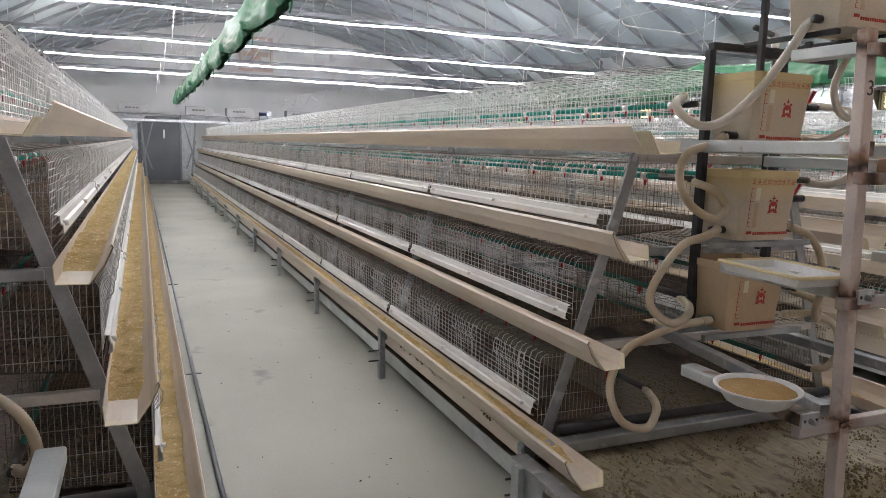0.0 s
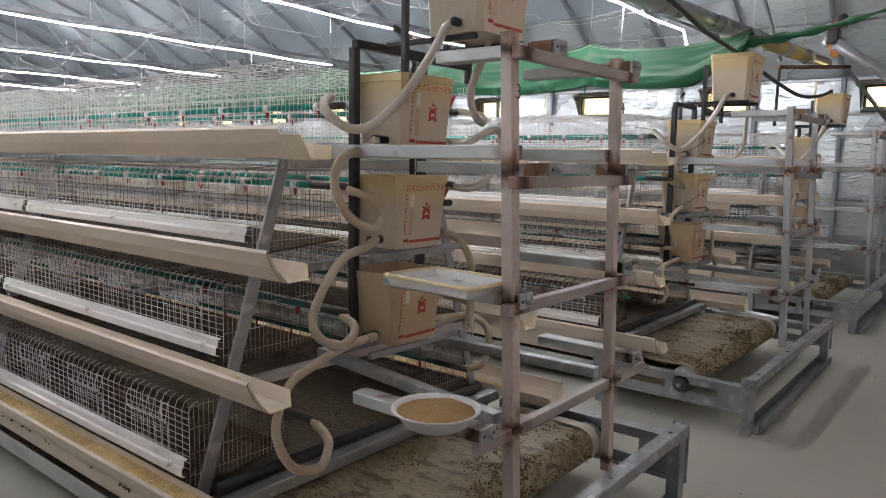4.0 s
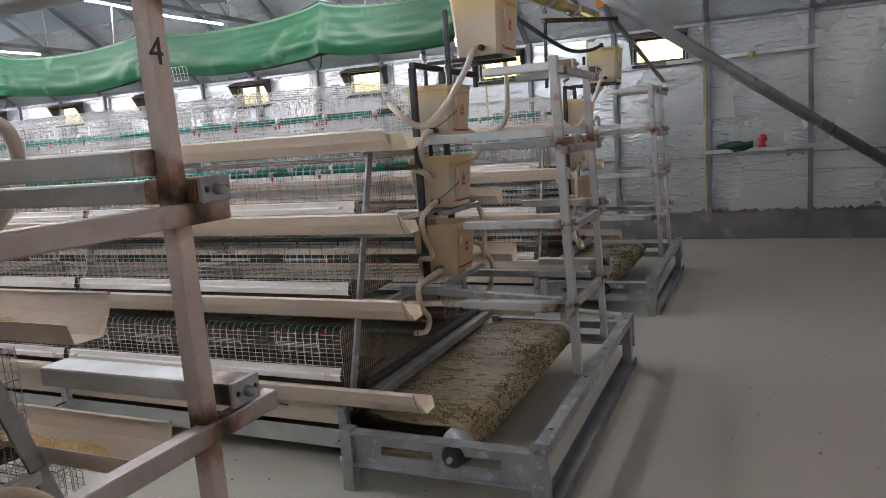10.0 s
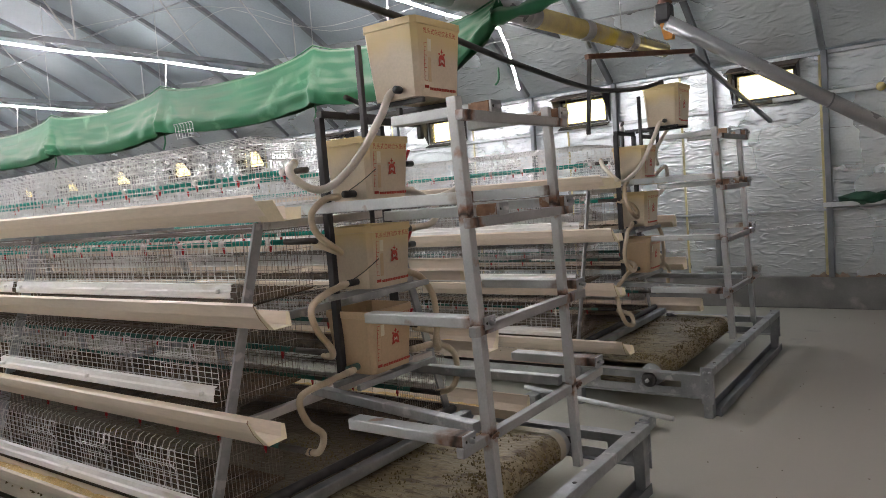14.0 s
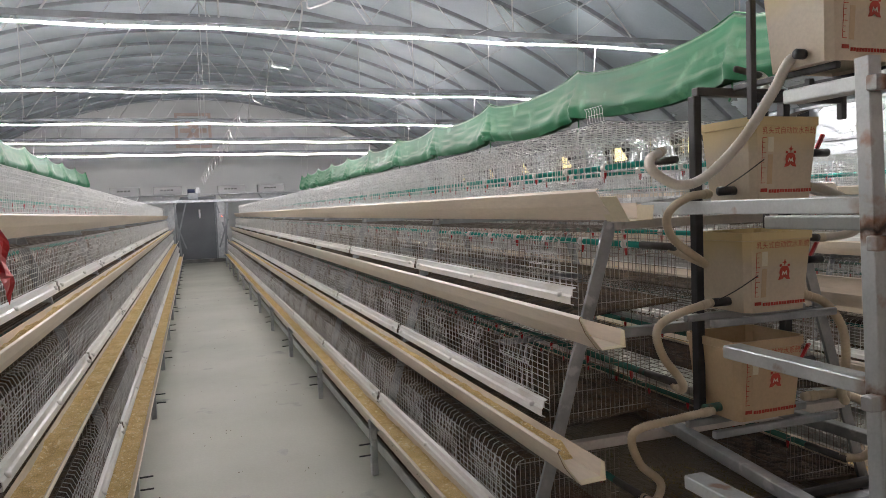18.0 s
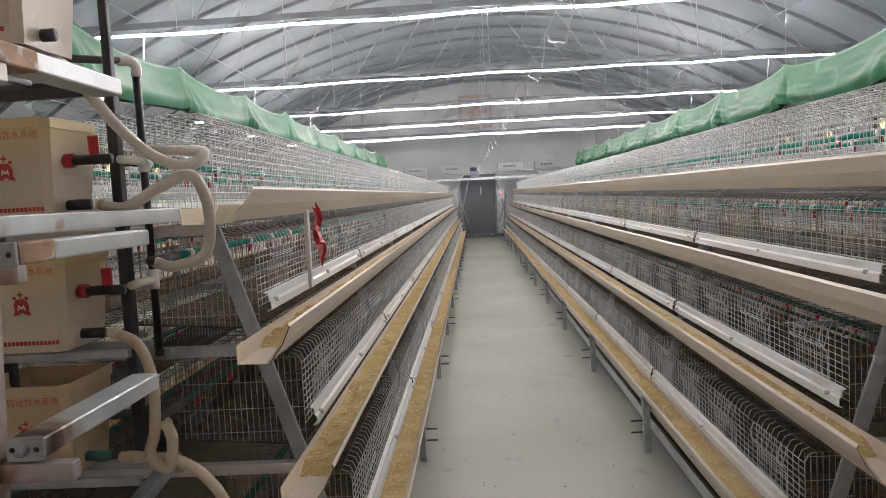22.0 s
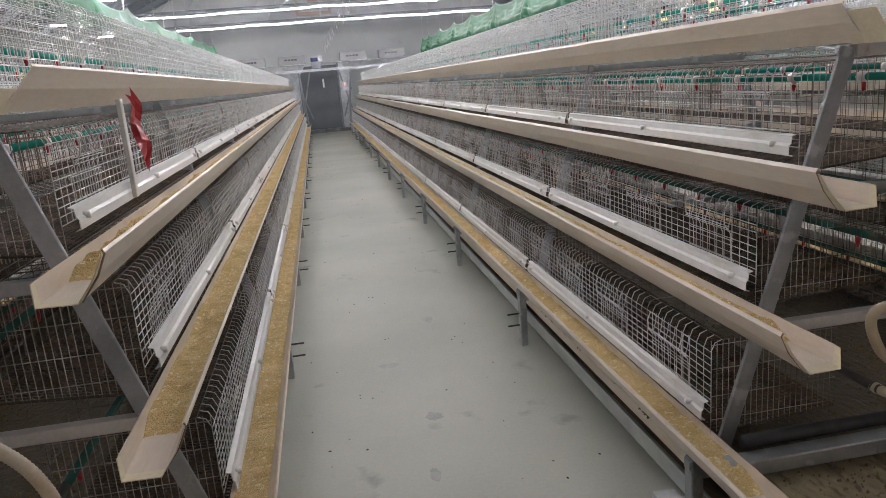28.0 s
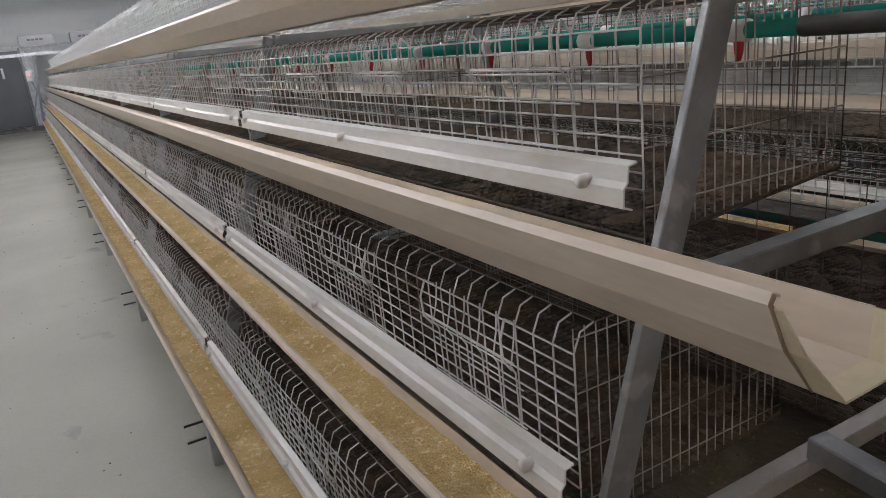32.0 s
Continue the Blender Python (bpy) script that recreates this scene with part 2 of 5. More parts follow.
def welded(name, c1, c2, axis, seams, wide=0.07):
    """Zinc tube burnt brown and black round its welded joints."""
    m = mat(name, c1, c2, 0.45, 0.45, 5, 110, 0.1, spots=(0.36, 0.25, 0.20), spot_at=0.64, spot_scale=9)
    n, link = m.node_tree.nodes, m.node_tree.links.new
    for colour, k in (((0.25, 0.135, 0.085), 1.0), ((0.045, 0.033, 0.028), 0.36)):
        for c in seams:
            up, down = ragged(m, axis, c - wide * k, c - wide * k * 0.1, 0.2 * k, 16), ragged(m, axis, c + wide * k, c + wide * k * 0.1, 0.2 * k, 16)
            mn = n.new("ShaderNodeMath")
            mn.operation = "MINIMUM"
            link(up, mn.inputs[0])
            link(down, mn.inputs[1])
            overlay(m, colour, mn.outputs[0])
    return m


# scorched joints on zinc whose pinkish base paints the warm light from the front
POST = welded("warm_lit_scorched_post", (0.65, 0.57, 0.53), (0.48, 0.415, 0.385), 2, (0.43, 0.74, 1.13, 1.53, 1.89))
POST_GREY = welded("zinc_post", (0.54, 0.56, 0.565), (0.40, 0.42, 0.43), 2, (0.74, 1.13, 1.53), 0.045)
ARM = welded("zinc_arm", (0.62, 0.65, 0.65), (0.48, 0.51, 0.52), 1, (-0.02,), 0.10)
# pinkish base again holds the front light, the grey copy goes without
CROSS = welded("warm_lit_scorched_crossbar", (0.50, 0.465, 0.45), (0.36, 0.335, 0.325), 0, (-0.35, 0.35), 0.085)
CROSS_GREY = welded("zinc_crossbar", (0.44, 0.45, 0.455), (0.31, 0.32, 0.33), 0, (-0.35, 0.35), 0.05)
TANK = mat("ivory_tank_plastic", (0.66, 0.575, 0.45), (0.59, 0.505, 0.385), 0.32, 0, 4, 90, 0.04, spots=(0.52, 0.41, 0.26), spot_at=0.64, spot_scale=4)
overlay(TANK, (0.70, 0.56, 0.29), ragged(TANK, 2, 0.15, 0.24, 0.12, 5))
overlay(FLOORM, (0.40, 0.375, 0.33), ragged(FLOORM, 1, 0.7, -0.8, 0.9, 1.5))
# unseen front wall: warm pale colour chosen to throw light back on the racks
BOUNCE_WALL = mat("unseen_bounce_wall", (0.76, 0.66, 0.59), (0.68, 0.585, 0.52), 0.6, 0, 0.6, 40, 0.1)
RIM = mat("yellowed_rim", (0.78, 0.68, 0.42), (0.72, 0.60, 0.34), 0.35, 0, 6, 90, 0.04)
CLOTH = mat("dark_green_cloth", (0.02, 0.085, 0.05), (0.012, 0.05, 0.03), 0.8, 0, 8, 90, 0.3)
# zinc paled and warmed for the light on the nearest crossbars
ZINC_PALE = mat("front_lit_zinc_bar", (0.68, 0.645, 0.62), (0.56, 0.53, 0.51), 0.42, 0.3, 6, 90, 0.08, spots=(0.36, 0.28, 0.22), spot_at=0.64, spot_scale=9)
TARP = mat("green_tarpaulin", (0.022, 0.175, 0.078), (0.016, 0.13, 0.057), 0.55, 0, 1.2, 90, 0.1, spots=(0.10, 0.30, 0.17), spot_at=0.60, spot_scale=3)
tn, tl = TARP.node_tree.nodes, TARP.node_tree.links.new
geo, sep, dn, sm_, tr = (tn.new("ShaderNode" + q) for q in ("NewGeometry", "SeparateXYZ", "TexNoise", "Math", "MapRange"))
dn.inputs["Scale"].default_value, dn.inputs["Detail"].default_value = 3.5, 7
sm_.operation = "MULTIPLY_ADD"
sm_.inputs[1].default_value = 0.5
tl(geo.outputs["Normal"], sep.inputs[0])
tl(dn.outputs[0], sm_.inputs[0])
tl(sep.outputs[2], sm_.inputs[2])
tl(sm_.outputs[0], tr.inputs[0])
tr.inputs[1].default_value, tr.inputs[2].default_value, tr.inputs[4].default_value = 0.36, 0.75, 0.40
overlay(TARP, (0.36, 0.45, 0.34), tr.outputs[0])        # dust and light from above, both painted pale on what faces up
TANK_TAN = mat("tan_tank_plastic", (0.62, 0.47, 0.30), (0.54, 0.40, 0.25), 0.36, 0, 4, 90, 0.04, spots=(0.40, 0.27, 0.14), spot_at=0.6, spot_scale=4)
TANK_PALE = mat("pale_tank_plastic", (0.78, 0.73, 0.64), (0.72, 0.66, 0.56), 0.38, 0, 4, 90, 0.04, spots=(0.55, 0.45, 0.3), spot_at=0.68, spot_scale=4)
YELLOW = mat("yellowed_film", (0.52, 0.43, 0.17), (0.36, 0.31, 0.17), 0.12, 0, 6, 80, 0.05, spots=(0.60, 0.46, 0.06), spot_at=0.56, spot_scale=3)
HOSE = mat("milky_hose", (0.66, 0.58, 0.45), (0.50, 0.40, 0.26), 0.4, 0, 7, 120, 0.1)
HOSE_PALE = mat("pale_hose", (0.74, 0.70, 0.63), (0.62, 0.56, 0.46), 0.4, 0, 7, 120, 0.1)
BLACKP = mat("black_plastic", (0.02, 0.02, 0.022), (0.04, 0.04, 0.04), 0.4, 0, 20, 90, 0.05)
SEAM = mat("brown_seam_cord", (0.34, 0.24, 0.15), (0.26, 0.18, 0.11), 0.7, 0, 20, 90, 0.1)
AMBER = mat("amber_plastic", (0.62, 0.27, 0.06), (0.5, 0.2, 0.05), 0.25, 0, 8, 90, 0.05)
SLEEVE = mat("grey_rubber_sleeve", (0.085, 0.08, 0.075), (0.055, 0.05, 0.047), 0.5, 0, 12, 90, 0.1)
BELT = mat("soiled_belt", (0.40, 0.345, 0.22), (0.26, 0.215, 0.125), 0.42, 0, 3.0, 45, 1.0, 0.01, spots=(0.15, 0.11, 0.068), spot_at=0.54, spot_scale=22, stretch=(1, 0.45, 1), grain=0.55)
# belt colour turns dark brown between y 0.8 and 1.1, with a ragged edge
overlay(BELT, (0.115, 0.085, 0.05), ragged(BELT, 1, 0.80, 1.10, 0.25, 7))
EDGE = mat("pale_belt_edge", (0.58, 0.54, 0.44), (0.46, 0.42, 0.33), 0.5, 0, 8, 90, 0.15, spots=(0.26, 0.21, 0.13), spot_at=0.62, spot_scale=18)
CRUST = mat("flaking_droppings", (0.24, 0.195, 0.085), (0.11, 0.08, 0.04), 0.9, 0, 30, 140, 0.8, 0.005, spots=(0.30, 0.27, 0.21), spot_at=0.6, spot_scale=40, grain=0.4)
SILT = mat("brown_silt", (0.34, 0.20, 0.09), (0.26, 0.15, 0.07), 0.5, 0, 8, 90, 0.2)
# droppings, coloured darker to deepen the shade of the cage interiors
MANURE = mat("dried_droppings", (0.06, 0.038, 0.022), (0.11, 0.072, 0.042), 0.95, 0, 14, 140, 0.9, 0.006, grain=0.35)
CREAM = mat("cream_tray", (0.80, 0.76, 0.62), (0.74, 0.69, 0.54), 0.35, 0, 4, 90, 0.04)
HOPPER = mat("grey_white_sheet", (0.27, 0.275, 0.28), (0.21, 0.215, 0.22), 0.5, 0.1, 3, 60, 0.06)
WHITE = mat("white_enamel", (0.80, 0.80, 0.80), (0.72, 0.72, 0.71), 0.3, 0, 4, 90, 0.04)
DOORM = mat("dark_steel_door", (0.085, 0.095, 0.105), (0.13, 0.14, 0.15), 0.4, 0.4, 0.8, 40, 0.1, spots=(0.2, 0.21, 0.22), spot_at=0.66, spot_scale=1.2)
BLUE = mat("blue_motor_paint", (0.035, 0.055, 0.13), (0.03, 0.045, 0.09), 0.4, 0.2, 8, 80, 0.05)
WOODM = mat("faded_wood", (0.42, 0.33, 0.29), (0.34, 0.27, 0.24), 0.7, 0, 4, 60, 0.2)
GREY_PIPE = mat("grey_auger_pipe", (0.40, 0.41, 0.42), (0.30, 0.31, 0.32), 0.3, 0.4, 3, 60, 0.05)
DUST = mat("earth_debris", (0.16, 0.11, 0.08), (0.24, 0.18, 0.13), 0.95, 0, 20, 150, 0.8, grain=0.3)
LEDM = glow("led_tube", (1.0, 0.96, 1.0), LED_POWER)
DAY = glow("daylight_backdrop", (1.0, 0.87, 0.50), BACKDROP_GLOW)
LAMPRED = glow("red_indicator", (1.0, 0.08, 0.03), 6.0)
GLASS = bpy.data.materials.new("dusty_pane")
GLASS.use_nodes = True
gb = GLASS.node_tree.nodes["Principled BSDF"]
gb.inputs["Base Color"].default_value = (0.92, 0.88, 0.75, 1)
gb.inputs["Roughness"].default_value = 0.25
gb.inputs["Transmission Weight"].default_value = 0.95


# ---- mesh building ----
class Solid:
    """Collects vertices and faces of one mesh."""

    def __init__(self):
        self.v, self.f, self.smooth = [], [], []

    def add(self, verts, faces, smooth=False):
        k = len(self.v)
        self.v += [tuple(p) for p in verts]
        self.f += [tuple(i + k for i in q) for q in faces]
        self.smooth += [smooth] * len(faces)
        return self

    def box(self, x0, y0, z0, x1, y1, z1, c=0.0):
        """An axis-aligned box, its upright and lying edges chamfered by c."""
        if x1 < x0: x0, x1 = x1, x0
        if y1 < y0: y0, y1 = y1, y0
        if z1 < z0: z0, z1 = z1, z0
        if c <= 0:
            vs = [(x, y, z) for z in (z0, z1) for y in (y0, y1) for x in (x0, x1)]
            return self.add(vs, [(0, 2, 3, 1), (4, 5, 7, 6), (0, 1, 5, 4), (2, 6, 7, 3), (0, 4, 6, 2), (1, 3, 7, 5)])
        def ring(i, z):
            return [(x0 + c + i, y0 + i, z), (x1 - c - i, y0 + i, z), (x1 - i, y0 + c + i, z), (x1 - i, y1 - c - i, z),
                    (x1 - c - i, y1 - i, z), (x0 + c + i, y1 - i, z), (x0 + i, y1 - c - i, z), (x0 + i, y0 + c + i, z)]
        rings = [ring(c * 0.6, z0), ring(0, z0 + c), ring(0, z1 - c), ring(c * 0.6, z1)]
        return self.loft(rings, cap=True)

    def loft(self, rings, cap=False, closed=True, smooth=False):
        n = len(rings[0])
        vs = [p for r in rings for p in r]
        m = n if closed else n - 1
        fs = [(a * n + i, a * n + (i + 1) % n, (a + 1) * n + (i + 1) % n, (a + 1) * n + i) for a in range(len(rings) - 1) for i in range(m)]
        if cap:
            fs += [tuple(range(n - 1, -1, -1)), tuple(range(len(vs) - n, len(vs)))]
        return self.add(vs, fs, smooth)

    def tube(self, pts, r, sides=8, cap=True, smooth=True):
        """A round bar along a line of points; r a number or one for each point."""
        pts = [Vector(p) for p in pts]
        rs = r if isinstance(r, (list, tuple)) else [r] * len(pts)
        rings, up = [], None
        for i, p in enumerate(pts):
            d = (pts[min(i + 1, len(pts) - 1)] - pts[max(i - 1, 0)]).normalized()
            if up is None:
                up = d.orthogonal().normalized()
            up = (up - d * up.dot(d)).normalized()
            w = d.cross(up)
            rings.append([p + rs[i] * (math.cos(a) * up + math.sin(a) * w) for a in (2 * math.pi * (j + 0.5) / sides for j in range(sides))])
        return self.loft(rings, cap=cap, smooth=smooth)

    def bar(self, p, q, w, h, c=0.003, up=(0, 0, 1)):
        """A rectangular bar from p to q, w across and h along up, its edges chamfered."""
        p, q = Vector(p), Vector(q)
        d = (q - p).normalized()
        u = Vector(up)
        u = (u - d * u.dot(d)).normalized()
        s = d.cross(u)
        w, h = w / 2, h / 2
        prof = [(-w + c, -h), (w - c, -h), (w, -h + c), (w, h - c), (w - c, h), (-w + c, h), (-w, h - c), (-w, -h + c)]
        return self.loft([[e + s * a + u * b for a, b in prof] for e in (p, q)], cap=True)

    def sheet(self, line, y0, y1, t=0.002, skew=0.0):
        """A bent sheet: the profile line (x, z) given thickness t and drawn along y. skew: how much later it starts per metre of height."""
        n = len(line)
        out = []
        for i, (x, z) in enumerate(line):
            a, b = line[max(i - 1, 0)], line[min(i + 1, n - 1)]
            d = Vector((b[0] - a[0], b[1] - a[1])).normalized()
            out.append((x - d.y * t, z + d.x * t))
        ring = list(line) + out[::-1]
        zmin = min(z for x, z in line)
        ends = [[(x, y0 + skew * (z - zmin), z) for x, z in ring], [(x, y1, z) for x, z in ring]]
        k = len(ring)
        self.loft(ends)
        base = len(self.v) - 2 * k
        for i in range(n - 1):
            for o in (0, k):
                self.f.append((base + o + i, base + o + i + 1, base + o + k - 2 - i, base + o + k - 1 - i))
                self.smooth.append(False)
        return self

    def mesh(self, name, material):
        me = bpy.data.meshes.new(name)
        me.from_pydata(self.v, [], self.f)
        me.polygons.foreach_set("use_smooth", self.smooth)
        me.materials.append(material)
        bm = bmesh.new()
        bm.from_mesh(me)
        bmesh.ops.recalc_face_normals(bm, faces=bm.faces)
        bm.to_mesh(me)
        bm.free()
        return me


def part(name, solid, material, parent, label=""):
    """One mesh object under a thing or under a part."""
    ob = new(name, solid if isinstance(solid, bpy.types.Mesh) else solid.mesh(name, material))
    ob.parent = parent
    return tagged(ob, label)


def thing(name, label, category, group="", at=(0, 0, 0)):
    ob = new(name)
    ob.empty_display_size = 0.1
    ob.location = at
    return tagged(ob, label, category, group)


def setting(name, solid, material, label="", category=""):
    return tagged(new(name, solid.mesh(name, material)), label, category, kind="structure")


def smooth_line(pts, per=6):
    """Points of a Catmull-Rom curve through pts."""
    ps = [Vector(p) for p in pts]
    ps = [2 * ps[0] - ps[1]] + ps + [2 * ps[-1] - ps[-2]]
    out = []
    for i in range(1, len(ps) - 2):
        a, b, c, d = ps[i - 1:i + 3]
        for k in range(per):
            t = k / per
            out.append(0.5 * (2 * b + (c - a) * t + (2 * a - 5 * b + 4 * c - d) * t * t + (3 * b - a - 3 * c + d) * t ** 3))
    return out + [ps[-2]]


# ---- plan ----
ROWS = [-3.18, 0.0, 3.16, 6.52]          # centre lines of the four cage rows
BAY, Y0, BAYS = 1.955, 0.98, 11          # length of a cage, first support frame, cages in a row
YEND = Y0 + BAY * BAYS
TIER = [0.352, 0.757, 1.157, 1.56]        # height of the trough floors
FRONT = [0.925, 0.795, 0.685, 0.535]        # the troughs' outer fold, from the row's centre line
CAGE = [0.835, 0.69, 0.56, 0.44]         # the cage fronts
MID, WALL_R, WALL_L, FRONT_Y, END_Y = 1.62, 9.72, -6.48, -2.7, 25.3
EAVE, RIDGE = 2.85, 5.75
ARCH_R = ((WALL_R - MID) ** 2 + (RIDGE - EAVE) ** 2) / (2 * (RIDGE - EAVE))
TIE_Z = 3.40
TRUSS_Y = [2.5, 5.75, 9.35, 13.0, 16.5, 20.1]


def roof_z(x):
    return RIDGE - ARCH_R + math.sqrt(ARCH_R ** 2 - (x - MID) ** 2)


# ---- building ----
s = Solid()
s.box(WALL_L - 0.4, FRONT_Y - 0.4, -0.2, WALL_R + 0.4, END_Y + 0.4, 0)
setting("floor", s, FLOORM, "grey-green painted concrete floor, dusty and scuffed", "floor")

# side walls: film panels between openings that go through
WIN_Y = [0.35 + 2.25 * k for k in range(11)]
WIN_W, WIN_Z0, WIN_Z1 = 0.66, 2.40, 2.74
for side, x in (("east", WALL_R), ("west", WALL_L)):
    s = Solid()
    d = 0.12 if side == "east" else -0.12
    s.box(x, FRONT_Y, 0.36, x + d, END_Y, WIN_Z0)
    s.box(x, FRONT_Y, WIN_Z1, x + d, END_Y, EAVE + 0.06)
    edges = [FRONT_Y] + [v for y in WIN_Y for v in (y - WIN_W / 2, y + WIN_W / 2)] + [END_Y]
    for a, b in zip(edges[::2], edges[1::2]):
        s.box(x, a, WIN_Z0, x + d, b, WIN_Z1)
    setting("wall_" + side, s, FOIL_WALL, "side wall lined with crinkled silver insulation film", "wall")
    s = Solid()
    s.box(x - (0.10 if side == "east" else -0.10), FRONT_Y, 0, x + d, END_Y, 0.36, 0.012)
    setting("curb_" + side, s, CURB, "low grey concrete curb under the film wall", "curb")
# the south wall closes the house and serves as a light reflector
for name, y, d, m in (("wall_south", FRONT_Y, -0.12, BOUNCE_WALL), ("wall_north", END_Y, 0.12, ENDWALL)):
    xs = np.linspace(WALL_L - 0.12, WALL_R + 0.12, 41)
    top = [(x, roof_z(min(max(x, WALL_L), WALL_R)) + 0.05) for x in xs]
    rings = [[(xs[0], yy, 0)] + [(x, yy, z) for x, z in top] + [(xs[-1], yy, 0)] for yy in (y, y + d)]
    setting(name, Solid().loft(rings, cap=True), m, "end wall of the house, plain grey sheet" if m is ENDWALL else "plain front wall out of view, coloured pale to bounce light", "wall")

setting("wall_south_lining", Solid().box(7.2, FRONT_Y + 0.003, 0.0, WALL_R - 0.002, FRONT_Y + 0.02, EAVE), CURB, "grey cement render in the front corner", "wall")

# roof film billows between the ribs
RIB = 1.205
s = Solid()
na, ny = 56, int((END_Y - FRONT_Y) / RIB * 4)
half = math.asin((WALL_R - MID) / ARCH_R)
rings = []
for j in range(ny + 1):
    y = FRONT_Y + (END_Y - FRONT_Y) * j / ny
    sag = 0.05 * math.sin(math.pi * ((y - FRONT_Y) / RIB % 1.0)) ** 2
    row = []
    for a in np.linspace(-half, half, na + 1):
        q = ARCH_R - sag * min(1, max(0, (half * 0.88 - abs(a)) / (half * 0.08)))
        row.append((MID + q * math.sin(a), y, RIDGE - ARCH_R + q * math.cos(a)))
    rings.append(row)
s.loft(rings, closed=False, smooth=True)
rings2 = [[(MID + (ARCH_R + 0.1) * math.sin(a), y, RIDGE - ARCH_R + (ARCH_R + 0.1) * math.cos(a)) for a in np.linspace(-half - 0.02, half + 0.02, na + 1)] for y in (FRONT_Y - 0.2, END_Y + 0.2)]
s.loft(rings2, closed=False)
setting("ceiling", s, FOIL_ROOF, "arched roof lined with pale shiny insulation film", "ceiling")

# extra film sheets whose paler colour paints the reflections at the eaves
for name, e in (("ceiling_east", 1), ("ceiling_west", -1)):
    s = Solid()
    rings = []
    for j in range(ny + 1):
        y = FRONT_Y + (END_Y - FRONT_Y) * j / ny
        sag = 0.004 + 0.06 * math.sin(math.pi * ((y - FRONT_Y) / RIB % 1.0)) ** 2
        rings.append([(MID + (ARCH_R - 0.008 - sag * min(1, (half * 0.995 - abs(a)) / (half * 0.08))) * math.sin(a), y, RIDGE - ARCH_R + (ARCH_R - 0.008 - sag * min(1, (half * 0.995 - abs(a)) / (half * 0.08))) * math.cos(a)) for a in np.linspace(e * half * 0.80, e * half * 0.995, 16)])
    s.loft(rings, closed=False, smooth=True)
    setting(name, s, FOIL_EAVE, "crinkled silver film along the eaves, reflections put into its pale colour", "ceiling")

# ribs: arches with posts down the walls
rib = Solid()
prof = [(-0.03, 0), (0.03, 0), (0.03, 0.06), (-0.03, 0.06)]
rib.loft([[(MID + (ARCH_R - 0.12 + h) * math.sin(a), w, RIDGE - ARCH_R + (ARCH_R - 0.12 + h) * math.cos(a)) for w, h in prof] for a in np.linspace(-half * 0.985, half * 0.985, 49)], cap=True)
for x in (WALL_L + 0.07, WALL_R - 0.07):
    rib.box(x - 0.03, -0.03, 0.36, x + 0.03, 0.03, EAVE, 0.004)
RIBM = rib.mesh("roof_rib", BARE)
ribs = thing("roof_ribs", "row of grey steel arch ribs under the film", "steel frame")
ribs["kind"] = "structure"
n_rib = int((END_Y - FRONT_Y) / RIB)
for k in range(n_rib + 1):
    r = part("rib", RIBM, BARE, ribs)
    r.location.y = -0.27 - RIB * 2 + RIB * k
for z, w in ((1.11, 0.022), (2.345, 0.04), (2.83, 0.04), (3.14, 0.03)):
    for x in (WALL_L + 0.03, WALL_R - 0.03):
        part("girt", Solid().bar((x, FRONT_Y if z != 2.345 else 0.0, z), (x, END_Y, z), w, w), STEEL, ribs)
for z0, z1, y0, y1 in ((2.37, 2.40, 0.25, -1.55), (1.165, 1.185, -0.22, -1.60)):
    part("short_girt", Solid().bar((WALL_R - 0.125, y0, z0), (WALL_R - 0.125, y1, z1), 0.05, 0.05), STEEL_LIGHT, ribs, "short bright box tube across two posts")

# purlins along the arch, tape seams and stretched cords on the walls
for q in (-0.86, -0.62, -0.36, -0.12, 0.12, 0.36, 0.62, 0.86):
    a = half * q
    x, z = MID + (ARCH_R - 0.135) * math.sin(a), RIDGE - ARCH_R + (ARCH_R - 0.135) * math.cos(a)
    part("purlin", Solid().tube([(x, FRONT_Y, z), (x, END_Y, z)], 0.012, 6), STEEL, ribs)
rnd = random.Random(31)
for x, e in ((WALL_R, -1), (WALL_L, 1)):
    for k in range(9):
        y = -0.215 + 1.205 * 1.27 * k
        part("tape", Solid().box(x + e * 0.002, y - 0.013, 0.37, x + e * 0.006, y + 0.013, EAVE), TAPE, ribs)
    for k in range(26):
        y = FRONT_Y + 0.25 + rnd.random() * 9.0
        z = rnd.uniform(0.7, 2.1)
        ln, dz = rnd.uniform(0.5, 1.1), rnd.uniform(-0.12, 0.08)
        part("fold", Solid().tube([(x + e * 0.002, y, z), (x + e * 0.006, y + ln * 0.5, z + dz * 0.5 + 0.01), (x + e * 0.002, y + ln, z + dz)], [0.001, rnd.uniform(0.003, 0.006), 0.001], 5), FOIL_FOLD, ribs)

# truss ties, rods and the strip lights under them
def truss(y):
    t = thing("roof_truss", "thin grey steel tie and web rods across the arch", "truss", "roof trusses", (0, y, 0))
    dx = math.sqrt(ARCH_R ** 2 - (TIE_Z - RIDGE + ARCH_R) ** 2) - 0.1
    part("tie", Solid().bar((MID - dx, 0, TIE_Z + 0.025), (MID + dx, 0, TIE_Z + 0.025), 0.04, 0.055), BARE, t)
    for k in range(-4, 5):
        x = MID + k * 1.5
        if k % 2 == 0:
            part("hanger", Solid().tube([(x, 0, TIE_Z), (x, 0, roof_z(x) - 0.12)], 0.009, 6), ROD, t)
        x2 = MID + (k + (1 if k < 0 else -1)) * 1.5
        if k:
            part("web", Solid().tube([(x, 0, TIE_Z + 0.02), (x2, 0, roof_z(x2) - 0.12)], 0.009, 6), ROD, t)
    return t, dx


